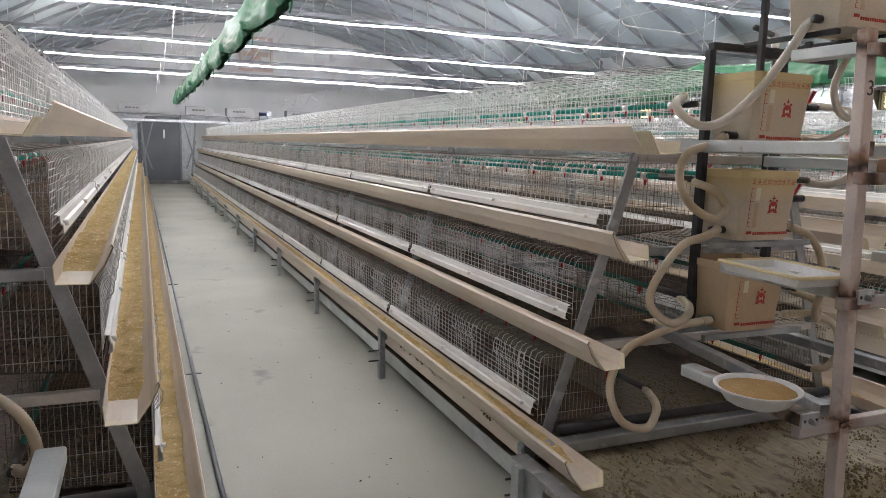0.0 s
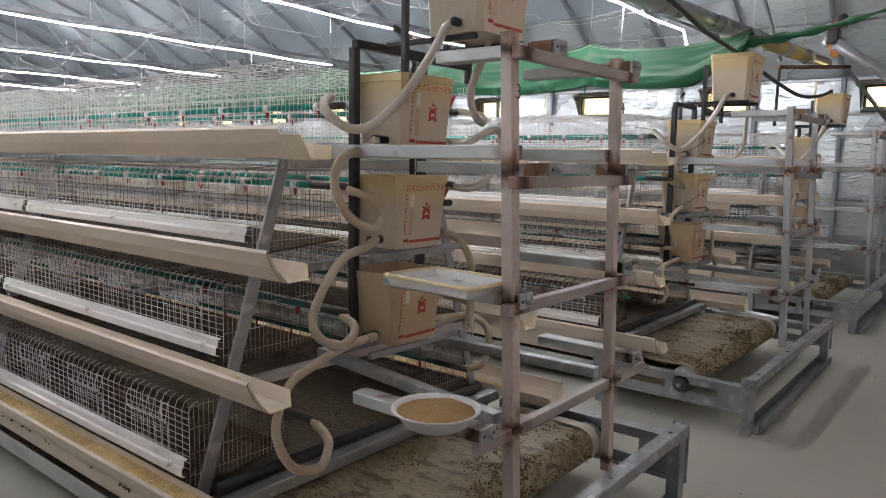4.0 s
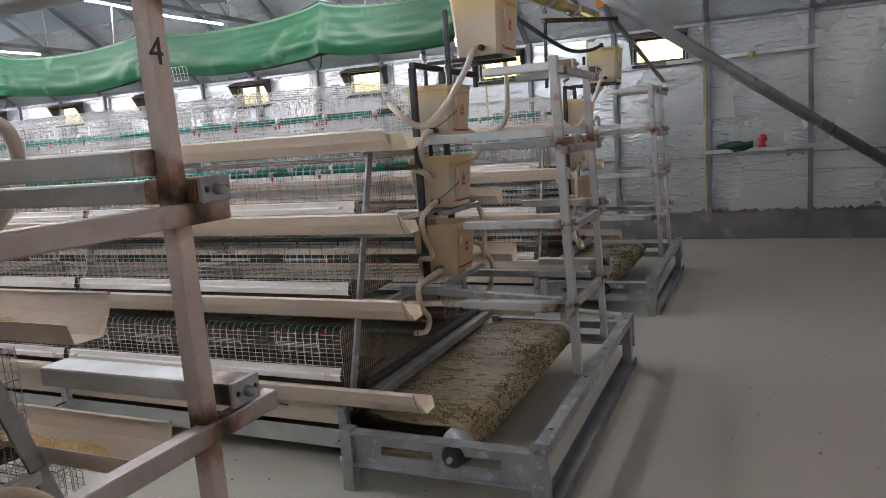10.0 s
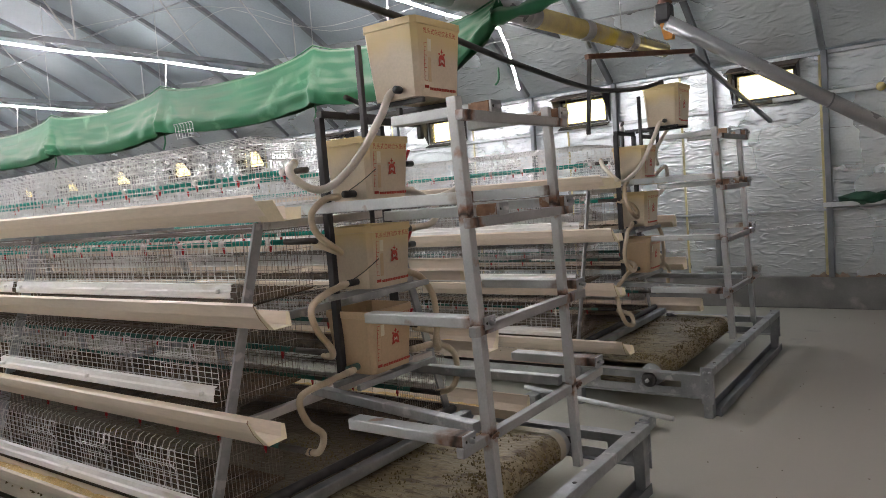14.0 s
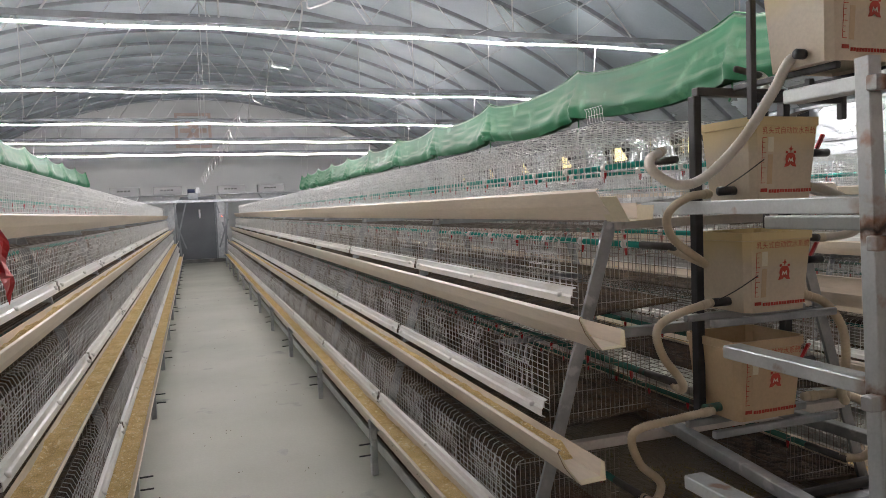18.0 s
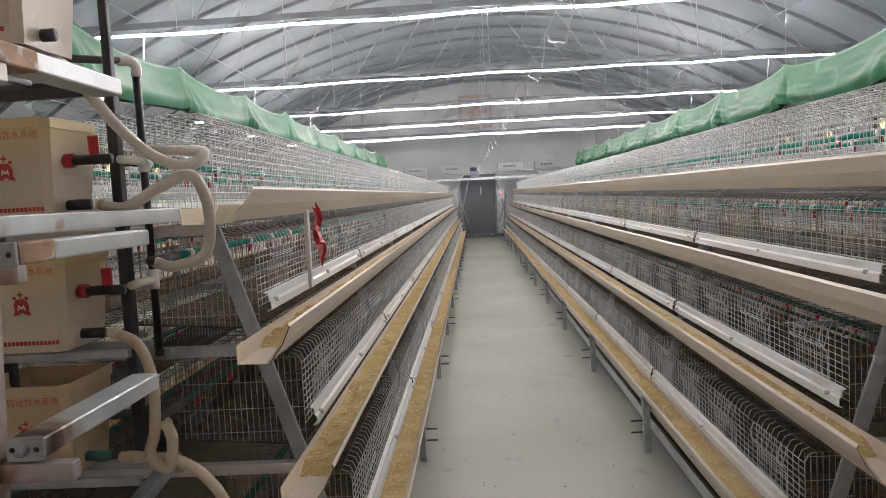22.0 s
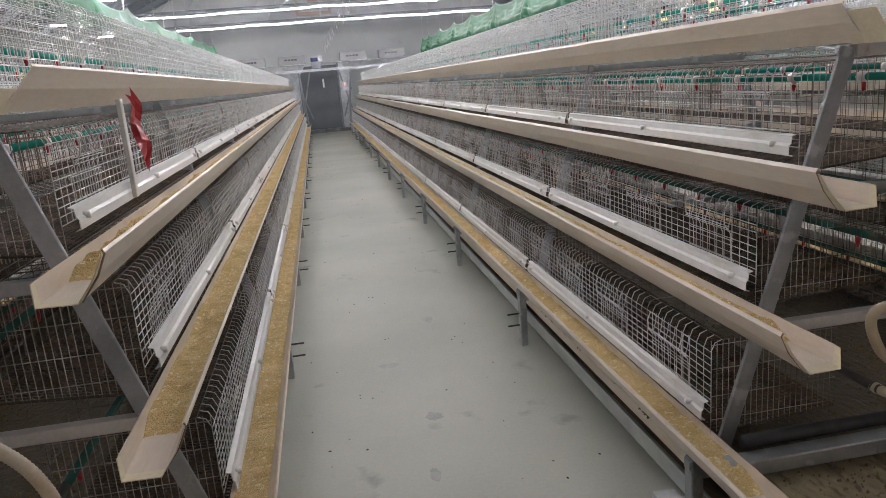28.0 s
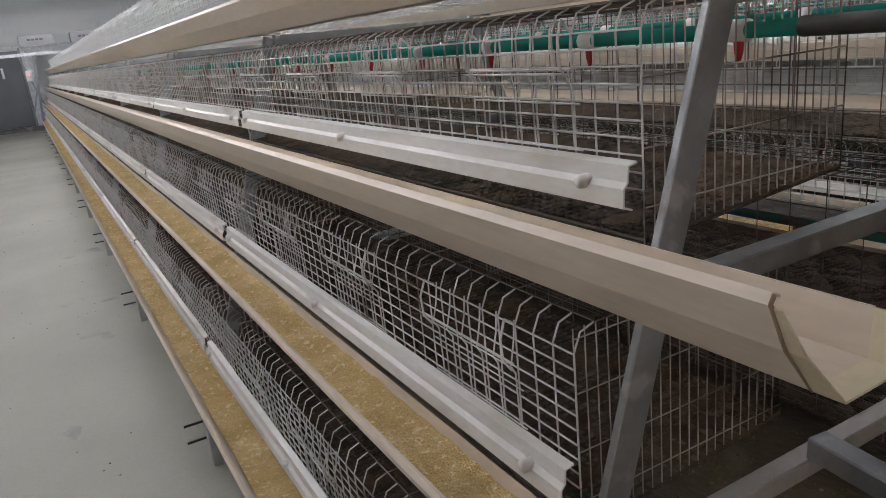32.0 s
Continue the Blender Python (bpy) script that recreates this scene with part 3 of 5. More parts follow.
truss0, TIE_DX = truss(TRUSS_Y[0])
for y in TRUSS_Y[1:]:
    copy_thing(truss0, pose(0, y, 0))


def strip_light(y, drop):
    t = thing("strip_light", "long bright white LED tube strung under the roof tie", "strip light", "LED strips", (0, y, 0))
    half_w, n = 5.85, 12
    pts = [(MID - half_w - 0.35, 0, 2.70), (MID - half_w - 0.15, 0, TIE_Z - 0.25)] if drop else []
    pts += [(MID - half_w + 2 * half_w * k / n, 0, TIE_Z - 0.07 - 0.02 * (k % 2) + 0.03 * (1 - abs(k / 6 - 1))) for k in range(n + 1)]
    pts += [(MID + half_w + 0.15, 0, TIE_Z - 0.25), (MID + half_w + 0.35, 0, 2.70)] if drop else []
    for a, b in zip(pts, pts[1:]):
        part("tube", Solid().tube([Vector(a).lerp(Vector(b), 0.01), Vector(a).lerp(Vector(b), 0.99)], 0.0103, 8), LEDM, t)
        # added backing strip that keeps the tube's light off the tie above
        lift = Vector((0, 0, 0.0145)) if abs(a[2] - b[2]) < 0.1 else Vector((0, 0.0145, 0))
        part("housing", Solid().bar(Vector(a).lerp(Vector(b), 0.01) + lift, Vector(a).lerp(Vector(b), 0.99) + lift, 0.019 if lift.z else 0.005, 0.005 if lift.z else 0.019, 0.001), STEEL, t)
    for x in (-3.5, 4.0):
        part("cord", Solid().tube([(MID + x, 0.0, TIE_Z - 0.09), (MID + x - 0.05, 0.0, TIE_Z - 0.6)], 0.006, 6), WHITE, t)
    return t


strip_light(TRUSS_Y[0], True)
light0 = strip_light(TRUSS_Y[1], False)
for y in TRUSS_Y[2:]:
    copy_thing(light0, pose(0, y, 0))


# air inlets in the side walls
def inlet(x, y, s_):
    t = thing("air_inlet", "hinged wall inlet with a yellow daylit pane", "window", "wall air inlets", (x, y, (WIN_Z0 + WIN_Z1) / 2))
    w, h = WIN_W / 2, (WIN_Z1 - WIN_Z0) / 2
    for nm, b in (("frame", (-0.0, -w, h - 0.03, 0.1, w, h)), ("frame", (0, -w, -h, 0.1, w, -h + 0.03)),
                  ("frame", (0, -w, -h + 0.03, 0.1, -w + 0.03, h - 0.03)), ("frame", (0, w - 0.03, -h + 0.03, 0.1, w, h - 0.03))):
        part(nm, Solid().box(b[0] * s_, b[1], b[2], b[3] * s_, b[4], b[5]), DARK, t)
    part("pane", Solid().box(0.05 * s_, -w + 0.03, -h + 0.03, 0.056 * s_, w - 0.03, h - 0.03), GLASS, t).visible_shadow = False
    hood = Solid()
    hood.bar((-0.0 * s_, 0, h + 0.07), (-0.26 * s_, 0, h - 0.01), 2 * w + 0.10, 0.014, 0.002)
    part("hood", hood, HOODM, t, "weathered brown hood board")
    for e in (-1, 1):
        y_ = e * (w + 0.03)
        ck = Solid().loft([[(0, y_ + q, -h), (0, y_ + q, h + 0.055), (-0.22 * s_, y_ + q, h - 0.01)] for q in (-0.006, 0.006)], cap=True)
        part("cheek", ck, DARK, t)
    sill = Solid()
    sill.bar((-0.0 * s_, 0, -h - 0.01), (-0.10 * s_, 0, -h - 0.05), 2 * w + 0.04, 0.012, 0.002)
    part("flap", sill, DARK, t)
    return t


inlet0 = inlet(WALL_R, WIN_Y[0], 1)
for y in WIN_Y[1:]:
    copy_thing(inlet0, pose(WALL_R, y, (WIN_Z0 + WIN_Z1) / 2))
inlet1 = inlet(WALL_L, WIN_Y[0], -1)
for y in WIN_Y[1:]:
    copy_thing(inlet1, pose(WALL_L, y, (WIN_Z0 + WIN_Z1) / 2))
for x in (WALL_R + 0.4, WALL_L - 0.4):
    setting("backdrop", Solid().box(x, FRONT_Y, 1.9, x + 0.02, END_Y, 3.2), DAY)

# doors in the far wall
for k, x in enumerate((-1.75, 1.42, 4.75)):
    d = tagged(new("door_%d" % (k + 1)), "dark grey steel sliding door at the end of the aisle", "door", kind="structure")
    d.location = (x, END_Y, 0)
    part("leaf", Solid().box(-0.64, -0.06, 0.12, 0.64, -0.01, 2.3, 0.006), DOORM, d)
    part("threshold", Solid().box(-0.92, -0.35, 0, 0.92, -0.01, 0.11, 0.01), CURB, d)
    for e in (-1, 1):
        part("door_frame", Solid().box(e * 0.645, -0.09, 0.12, e * 0.70, -0.01, 2.38, 0.005), BARE, d)
        ribbed = Solid()
        for q in range(5):
            ribbed.box(e * (0.71 + 0.06 * q), -0.03 - 0.02 * (q % 2), 0.12, e * (0.77 + 0.06 * q), -0.01, 2.2)
        part("side_panel", ribbed, STEEL, d, "ribbed grey sheet beside the door")
    part("door_handle", Solid().box(0.10, -0.09, 1.55, 0.16, -0.062, 1.85, 0.006), WHITE, d)


# ---- cages ----
DEPTH = 0.43


def cage(top, near=True):
    """One wire cage, its front at x = 0, its floor at z = 0, centred on y."""
    w = WIRE_TOP if top else WIRE
    wl = WIRE_TOP if top else WIRE_DIRTY_SHADE
    t = thing("cage", "empty white-galvanised top tier wire cage" if top else "galvanised wire cage with white feed guard, empty", "cage",
              "top tier cages" if top else "lower tier cages")
    L, r, H = BAY / 2 - 0.004, 0.0014, 0.315
    z0 = 0.03 if top else 0.075
    f = Solid()
    n = 44
    for i in range(n + 1):
        y = -L + 2 * L * i / n
        f.tube([(0, y, z0), (0, y, H - 0.035), (-0.012, y, H - 0.008), (-0.035, y, H)], 0.0016, 5, False)
    k = 10 if top else 9
    for i in range(k + 1):
        z = z0 + (H - 0.035 - z0) * i / k
        f.tube([(0.002, -L, z), (0.002, L, z)], 0.0016, 5, False)
    part("front_grid", f, w, t)
    g = Solid()
    for i in range(23):
        y = -L + 2 * L * i / 22
        g.tube([(-0.035, y, H), (-DEPTH, y, H)], r, 4, False)
    for i in range(9):
        x = -0.035 - (DEPTH - 0.035) * i / 8
        g.tube([(x, -L, H + 0.002), (x, L, H + 0.002)], r, 4, False)
    # lower tiers: shade put into the dark wire colour
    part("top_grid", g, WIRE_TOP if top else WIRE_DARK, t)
    g = Solid()
    for i in range(23):
        y = -L + 2 * L * i / 22
        g.tube([(-0.006, y, 0.012), (-0.010, y, 0.0), (-DEPTH, y, 0.03)], r, 4, False)
    if top:
        for i in range(16):
            x = 0.01 - (DEPTH + 0.01) * i / 15
            g.tube([(x, -L, 0.003 - 0.07 * min(x, 0)), (x, L, 0.003 - 0.07 * min(x, 0))], r, 4, False)
    else:
        for i in range(27):
            x = -0.004 - (DEPTH - 0.01) * i / 26
            g.tube([(x, -L, 0.003 - 0.07 * x), (x, L, 0.003 - 0.07 * x)], 0.0034, 4, False, False)
        for i in range(100):
            y = -L + 2 * L * i / 99
            g.tube([(-0.008, y, 0.004), (-DEPTH, y, 0.004 + 0.07 * DEPTH)], 0.003, 4, False, False)
    part("floor_grid", g, wl, t, "floor mesh with droppings and inner shade in its dark colour")
    if not top:
        g = Solid()
        rnd = random.Random(11)
        for _ in range(620):
            x, y, q = -0.03 - (DEPTH - 0.05) * rnd.random(), rnd.uniform(-L + 0.03, L - 0.03), rnd.uniform(0.010, 0.034)
            z = 0.004 - 0.07 * x
            ring = [(x + q * math.cos(a) * rnd.uniform(0.5, 1.2), y + q * math.sin(a) * rnd.uniform(0.5, 1.2), z) for a in (0, 1.05, 2.1, 3.14, 4.19, 5.24)]
            g.add(ring + [(x, y, z + q * rnd.uniform(0.15, 0.4))], [(i, (i + 1) % 6, 6) for i in range(6)], True)
        tagged(part("litter", g, MANURE, t, "brown dried droppings on the mesh"), kind="stuff")
    sides = Solid()
    for y in (-L, L):
        g = Solid() if near else sides
        m = 22
        for i in range(m + 1):
            x = -DEPTH * i / m
            g.tube([(x, y, 0.0 + 0.07 * DEPTH * i / m), (x, y, H)], r, 4, False)
        for z in (0.05, 0.13, 0.22, 0.30):
            g.tube([(0, y, z), (-DEPTH, y, z)], r, 4, False)
        if near or y > 0:
            tagged(part("side_grid", g, WIRE_TOP if top else WIRE_DULL, t), kind="stuff")
    g = Solid()
    for i in range(23):
        y = -L + 2 * L * i / 22
        g.tube([(-DEPTH, y, 0.03), (-DEPTH, y, H)], r, 4, False)
    for z in (0.08, 0.16, 0.24):
        g.tube([(-DEPTH, -L, z), (-DEPTH, L, z)], r, 4, False)
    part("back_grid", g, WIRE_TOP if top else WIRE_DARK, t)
    # drop doors with hooked wires
    doors = Solid()
    for j in range(4):
        yc = -L + 2 * L * (j + 0.5) / 4
        g = Solid() if near else doors
        za, zb = (0.12, 0.29) if not top else (0.10, 0.29)
        for i in range(6):
            y = yc - 0.115 + 0.046 * i
            g.tube([(0.006, y, za), (0.008, y, zb - 0.085), (0.026, y + 0.016, zb - 0.062), (0.010, y + 0.004, zb - 0.030), (0.004, y, zb)], 0.0017, 4, False)
        for z, x in ((za, 0.008), ((za + zb) / 2 - 0.02, 0.010), (zb - 0.062, 0.027), (zb - 0.056, 0.0245)):
            g.tube([(x, yc - 0.135, z), (x, yc + 0.135, z)], 0.0016, 4, False)
        for e in (-1, 1):
            y = yc + e * 0.12
            g.tube([(0.017, y, zb - 0.075), (0.036, y + 0.006, zb - 0.05), (0.040, y + 0.010, zb - 0.015), (0.024, y, zb + 0.008), (0.004, y - 0.006, zb - 0.006)], 0.0022, 5, False)
        if near:
            tagged(part("door", g, w, t), kind="stuff")
        elif j == 3:
            tagged(part("door_mesh", g, w, t), kind="stuff")
    if not top:
        g = Solid().sheet([(0.006, 0.112), (0.020, 0.109), (0.022, 0.088), (0.029, 0.080), (0.030, 0.056), (0.016, 0.052)], -L + 0.04, L - 0.004, 0.003)
        st = part("guard_strip", g, PVC, t, "white plastic guard strip")
        for y in (-L + 0.10, 0.0, L - 0.08) if near else ():
            part("clip", Solid().tube([(0.016, y, 0.084), (0.042, y, 0.084)], 0.010, 10), PVC, st)
    return t


def tank_text(body, size, where, parent):
    cu = bpy.data.curves.new("lettering", "FONT")
    cu.body, cu.size, cu.extrude, cu.align_x, cu.align_y = body, size, 0.0006, "CENTER", "CENTER"
    tmp = new("lettering", cu)
    dg = bpy.context.evaluated_depsgraph_get()
    me = bpy.data.meshes.new_from_object(tmp.evaluated_get(dg))
    bpy.data.objects.remove(tmp)
    me.materials.clear()
    me.materials.append(INK)
    ob = new("lettering", me)
    ob.parent, ob.matrix_local = parent, where
    return ob


cage_low, cage_top, cage_low_far, cage_top_far = cage(False), cage(True), cage(False, False), cage(True, False)
first = True
for xc in ROWS:
    for side in (1, -1):
        for k in range(4):
            for b in range(BAYS):
                close = b < (4 if xc in ROWS[1:3] else 2)
                src = (cage_top if close else cage_top_far) if k == 3 else (cage_low if close else cage_low_far)
                m = pose(xc + side * CAGE[k], Y0 + BAY * (b + 0.5) + 0.02, TIER[k] + 0.04, 0, 0, 0 if side > 0 else 180)
                if src.get("placed"):
                    copy_thing(src, m)
                else:
                    src.matrix_basis = m
                    src["placed"] = 1
for o in scene.objects:
    if "placed" in o:
        del o["placed"]


# ---- troughs ----
def trough(side, k):
    """A feed trough along the whole row, its outer fold at FRONT[k]."""
    t = thing("feed_trough", "long beige plastic feed trough, %s" % ("empty and clean" if k == 3 else "filled with ground yellow feed"), "feed trough", "feed troughs")
    x, z = FRONT[k], TIER[k]
    def at(line):
        return [(side * (x + a), z + b) for a, b in line]
    tip = (0.515, 0.605, 0.645, 0.70)[k]
    y = tip + ((0.14 if side > 0 else 0.085) if k == 3 else 0.032)
    part("channel", Solid().sheet(at([(-0.090, 0.054), (-0.085, 0.002), (0, 0), (0.037, 0.050), (0.060, 0.098), (0.056, 0.105), (0.050, 0.101)]), y, YEND + 0.1, 0.0025, (0.9 if side > 0 else 0.2) if k == 3 else 0.0), TROUGH, t)
    if k == 3:
        part("end_piece", Solid().sheet(at([(-0.090, 0.046), (-0.085, -0.001), (0.001, -0.004), (0.032, 0.050), (0.032 + 0.018 * (side < 0), 0.050 + 0.028 * (side < 0) + 0.001)]), tip, y + 0.05, 0.0025), TROUGH_END, t, "cream end piece cut low")
    else:
        part("end_piece", Solid().sheet(at([(-0.090, 0.053), (-0.085, 0.002), (0, 0), (0.037, 0.050), (0.058, 0.095)]), tip, y, 0.0025, 0.25), TROUGH_END, t, "cream end piece with a slanting cut")
        part("seam_cord", Solid().tube([(side * (x + a), y - 0.0005, z + c) for a, c in ((-0.001, -0.003), (0.040, 0.05), (0.062, 0.098), (0.057, 0.106))], 0.0022, 6), SEAM, t)
    if k < 3:
        g = Solid()
        ny = 1100
        rings = []
        for j in range(ny + 1):
            yy = y + 0.17 + (YEND - y - 0.17) * (j / ny) ** 1.9
            fill = min(1, (yy - y - 0.17) / 0.09)
            h = 0.0005 + fill * (0.026 + 0.014 * noise.noise((yy * 3.1, side * 5 + k, 0)) + 0.007 * noise.noise((yy * 13, k, side)))
            row = [(side * (x - 0.088), yy, z + h + 0.004)]
            for c in (-0.07, -0.052, -0.035, -0.018):
                pit = max(0, noise.noise((yy * 9, c * 22, k + side)) - 0.12)
                row.append((side * (x + c), yy, z + max(0.0005, h + fill * (0.010 * noise.noise((yy * 34, c * 60, k)) + 0.008 * noise.noise((yy * 70, c * 110, k)) - 0.03 * pit))))
            rings.append(row + [(side * (x + 0.001 + 0.6 * h), yy, z + h + 0.002)])
        g.loft(rings, closed=False, smooth=True)
        tagged(part("feed", g, FEED, t, "coarse yellow ground feed"), kind="stuff")
    return t


for side in (1, -1):
    for k in range(4):
        t0 = trough(side, k)
        t0.location.x = ROWS[0]
        for xc in ROWS[1:]:
            copy_thing(t0, pose(xc, 0, 0))


# ---- support frames ----
def support(first_one):
    t = thing("support_frame", "galvanised A-frame of angle steel carrying the cages", "support frame", "cage row frames")
    for s_ in (1, -1):
        leg = part("leg", Solid().bar((s_ * 0.432, 0, 1.545), (s_ * 0.832, 0, 0.28), 0.014, 0.05, 0.002, (1, 0, 0)), STEEL, t)
        part("foot", Solid().box(s_ * 0.885, -0.025, 0, s_ * 0.925, 0.025, 0.34, 0.004), STEEL, t)
        for z in (0.13, 0.20):
            part("bolt", Solid().tube([(s_ * 0.93, -0.02, z), (s_ * 1.0, -0.02, z)], 0.005, 6), BLACKP, t)
        part("trough_bracket", Solid().box(s_ * 0.80, -0.02, 0.30, s_ * 0.93, 0.02, 0.336, 0.003), STEEL, t)
    for k, w in ((1, 0.68), (2, 0.54), (3, 0.42)):
        part("crossbar", Solid().box(-w, -0.018, TIER[k] - 0.042, w, 0.018, TIER[k] - 0.006, 0.003), ZINC_PALE if first_one and k != 2 else STEEL, t)
        for s_ in (1, -1):
            part("trough_bracket", Solid().box(s_ * (w - 0.02), -0.016, TIER[k] - 0.006, s_ * (FRONT[k] - 0.03), 0.016, TIER[k] - 0.0, 0.002), STEEL, t)
    part("base_bar", Solid().box(-0.9, -0.02, 0.27, 0.9, 0.02, 0.30, 0.003), STEEL, t)
    return t


for first_one in (True, False):
    f0, first = support(first_one), True
    for xc in ROWS:
        for b in (0,) if first_one else range(1, BAYS + 1):
            m = pose(xc, Y0 + BAY * b, 0)
            if first:
                f0.matrix_basis, first = m, False
            else:
                copy_thing(f0, m)

# belt side rails
def side_rail(side):
    t = thing("side_rail", "long pale zinc plate rail beside the manure belt", "rail", "belt rails")
    part("plate", Solid().sheet([(side * 0.872, 0.195), (side * 0.862, 0.19), (side * 0.835, 0.08), (side * 0.80, 0.068)], Y0 - 0.06, YEND + 0.3, 0.003), STEEL_LIGHT, t)
    part("skirt", Solid().sheet([(side * 0.882, 0.335), (side * 0.876, 0.30), (side * 0.852, 0.215)], Y0 + 0.05, YEND + 0.1, 0.003), TROUGH, t, "beige skirt board under the trough")
    return t


for side in (1, -1):
    t0 = side_rail(side)
    t0.location.x = ROWS[0]
    for xc in ROWS[1:]:
        copy_thing(t0, pose(xc, 0, 0))


# ---- manure belt and its end frame ----
def belt():
    t = thing("manure_belt", "wide brown manure belt caked with droppings over an end roller", "conveyor belt", "manure belts")
    W, yr, zr, r = 0.92, 0.36, 0.225, 0.085
    g = Solid()
    line = [(YEND + 0.2, zr - r), (0.96, zr - r), (0.70, zr - r)] + [(yr - r * math.sin(a), zr - r * math.cos(a)) for a in np.linspace(0, math.pi, 15)]
    line += [(yr + 0.05 * j, zr + r) for j in range(1, 14)] + [(yr + 0.65 + 0.25 * j, zr + r) for j in range(1, 16)] + [(YEND + 0.2, zr + r)]
    nx = 40
    rings = []
    for y, z in line:
        wy = W - 0.14 * min(max((y - 0.70) / 0.25, 0), 1)
        rings.append([(-wy - 0.03 + (2 * wy - 0.02) * i / nx, y, z + (0.010 * noise.noise((i * 0.3, y * 4, z * 9)) if z > zr else 0)) for i in range(nx + 1)])
    g.loft(rings, closed=False, smooth=True)
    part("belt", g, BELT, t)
    part("roller", Solid().tube([(-W - 0.025, yr, zr), (W + 0.01, yr, zr), (W + 0.012, yr, zr), (W + 0.035, yr, zr)], [r - 0.006, r - 0.006, r - 0.03, r - 0.03], 20), STEEL, t)
    edge = Solid()
    edge.loft([[(x, y + (-0.002 if y < yr else 0), z + (0.008 if z > zr else 0)) for x in (W - 0.115, W - 0.052)] for y, z in line[4:26]], closed=False, smooth=True)
    part("belt_edge", edge, EDGE, t, "clean pale edge of the belt")
    g = Solid()
    rnd = random.Random(4)
    for _ in range(11000):
        x, y, lean = rnd.uniform(-0.9, 0.79), yr + 2.6 * rnd.random() ** 1.3, 0.0
        if rnd.random() < 0.22:
            lean = rnd.uniform(0.0, 1.9)
        patch = noise.noise((x * 2.3, y * 3.1 - lean, 4)) + 0.35 * noise.noise((x * 9, y * 9 - 2 * lean, 7))
        if patch < rnd.uniform(-0.3, 0.45):
            continue
        q = rnd.uniform(0.003, 0.008) * (1.5 if patch > 0.35 else 1)
        up = Vector((0, -math.sin(lean), math.cos(lean)))
        fore = Vector((0, math.cos(lean), math.sin(lean)))
        base = Vector((x, y, zr + r)) if lean == 0 else Vector((x, yr, zr)) + up * r
        ring = [base + Vector((q * math.cos(a) * rnd.uniform(0.6, 1.2), 0, 0)) + fore * (q * math.sin(a) * rnd.uniform(0.6, 1.2)) - up * 0.003 for a in (0, 1.26, 2.51, 3.77, 5.03)]
        g.add([tuple(p) for p in ring] + [tuple(base + up * (q * rnd.uniform(0.4, 0.9) + 0.004))], [(i, (i + 1) % 5, 5) for i in range(5)], True)
    tagged(part("manure", g, CRUST, t, "dark flaking droppings"), kind="stuff")
    return t


def end_frame(hw=1.05, top=0.34):
    t = thing("belt_end_frame", "galvanised steel frame at the end of the manure belt", "steel frame", "belt end frames")
    for s_ in (1, -1):
        x = s_ * hw
        g = Solid()
        za, zb, ya, yb = 0.13, top - 0.058, -0.08, 0.90
        g.box(x - 0.004, ya, zb - 0.055, x + 0.004, yb, zb)
        g.box(x - 0.004, ya, za, x + 0.004, yb, za + 0.055)
        for a, b in ((ya, 0.12), (0.38, 0.44), (0.70, yb)):
            g.box(x - 0.004, a, za + 0.055, x + 0.004, b, zb - 0.055)
        for z in (za, zb):
            g.box(x - 0.035, ya, z - 0.004, x + 0.035, yb, z + 0.004)
        p = part("side_plate", g, STEEL, t, "zinc side plate with a long slot")
        part("bearing_housing", Solid().tube([(x + s_ * 0.005, 0.34, 0.222), (x + s_ * 0.02, 0.34, 0.222), (x + s_ * 0.035, 0.34, 0.222)], [0.055, 0.05, 0.03], 14), BLACKP, p)
        part("shaft_nut", Solid().tube([(x + s_ * 0.034, 0.34, 0.222), (x + s_ * 0.055, 0.34, 0.222)], 0.014, 6), STEEL, p)
        pl = part("corner_plate", Solid().box(s_ * (hw + 0.037), -0.102, 0.10, s_ * (hw + 0.043), -0.022, top + 0.003, 0.002), STEEL, t)
        for yy, z in ((-0.08, top - 0.03), (-0.05, top - 0.03), (-0.065, 0.24), (-0.065, 0.15)):
            part("bolt", Solid().tube([(s_ * (hw + 0.04), yy, z), (s_ * (hw + 0.058), yy, z)], 0.010, 6), STEEL, pl)
        for y in (-0.06, 0.87):
            part("corner_leg", Solid().box(x - 0.035, y - 0.03, 0, x + 0.035, y + 0.03, top - 0.053 if y < 0.5 else 0.30, 0.004), STEEL, t)
    part("front_beam", Solid().box(-hw - 0.035, -0.105, top - 0.052, hw + 0.035, -0.04, top, 0.005), STEEL, t)
    ch = Solid().box(-hw + 0.036, -0.125, 0.0, hw - 0.036, -0.03, 0.006)
    ch.box(-hw + 0.036, -0.125, 0.006, hw - 0.036, -0.119, 0.055).box(-hw + 0.036, -0.036, 0.006, hw - 0.036, -0.03, 0.055)
    part("lower_channel", ch, BARE, t, "open zinc channel on the floor")
    for x, y in ((-hw + 0.12, -0.072), (-0.25, -0.072), (0.25, -0.072), (hw - 0.12, -0.072)):
        part("bolt_hole", Solid().tube([(x, y, top - 0.002), (x, y, top + 0.001)], 0.011, 10), BLACKP, t, "dark bolt hole")
    part("rear_pipe", Solid().tube([(-0.78, 0.92, 0.40), (0.78, 0.92, 0.40)], 0.022, 10), BLACKP, t, "black plastic pipe")
    part("rear_beam", Solid().box(-0.86, 0.84, 0.33, 0.86, 0.90, 0.38, 0.005), STEEL, t)
    part("floor_beam", Solid().box(-1.0, 0.93, 0.06, 1.0, 0.97, 0.12, 0.005), STEEL, t)
    return t


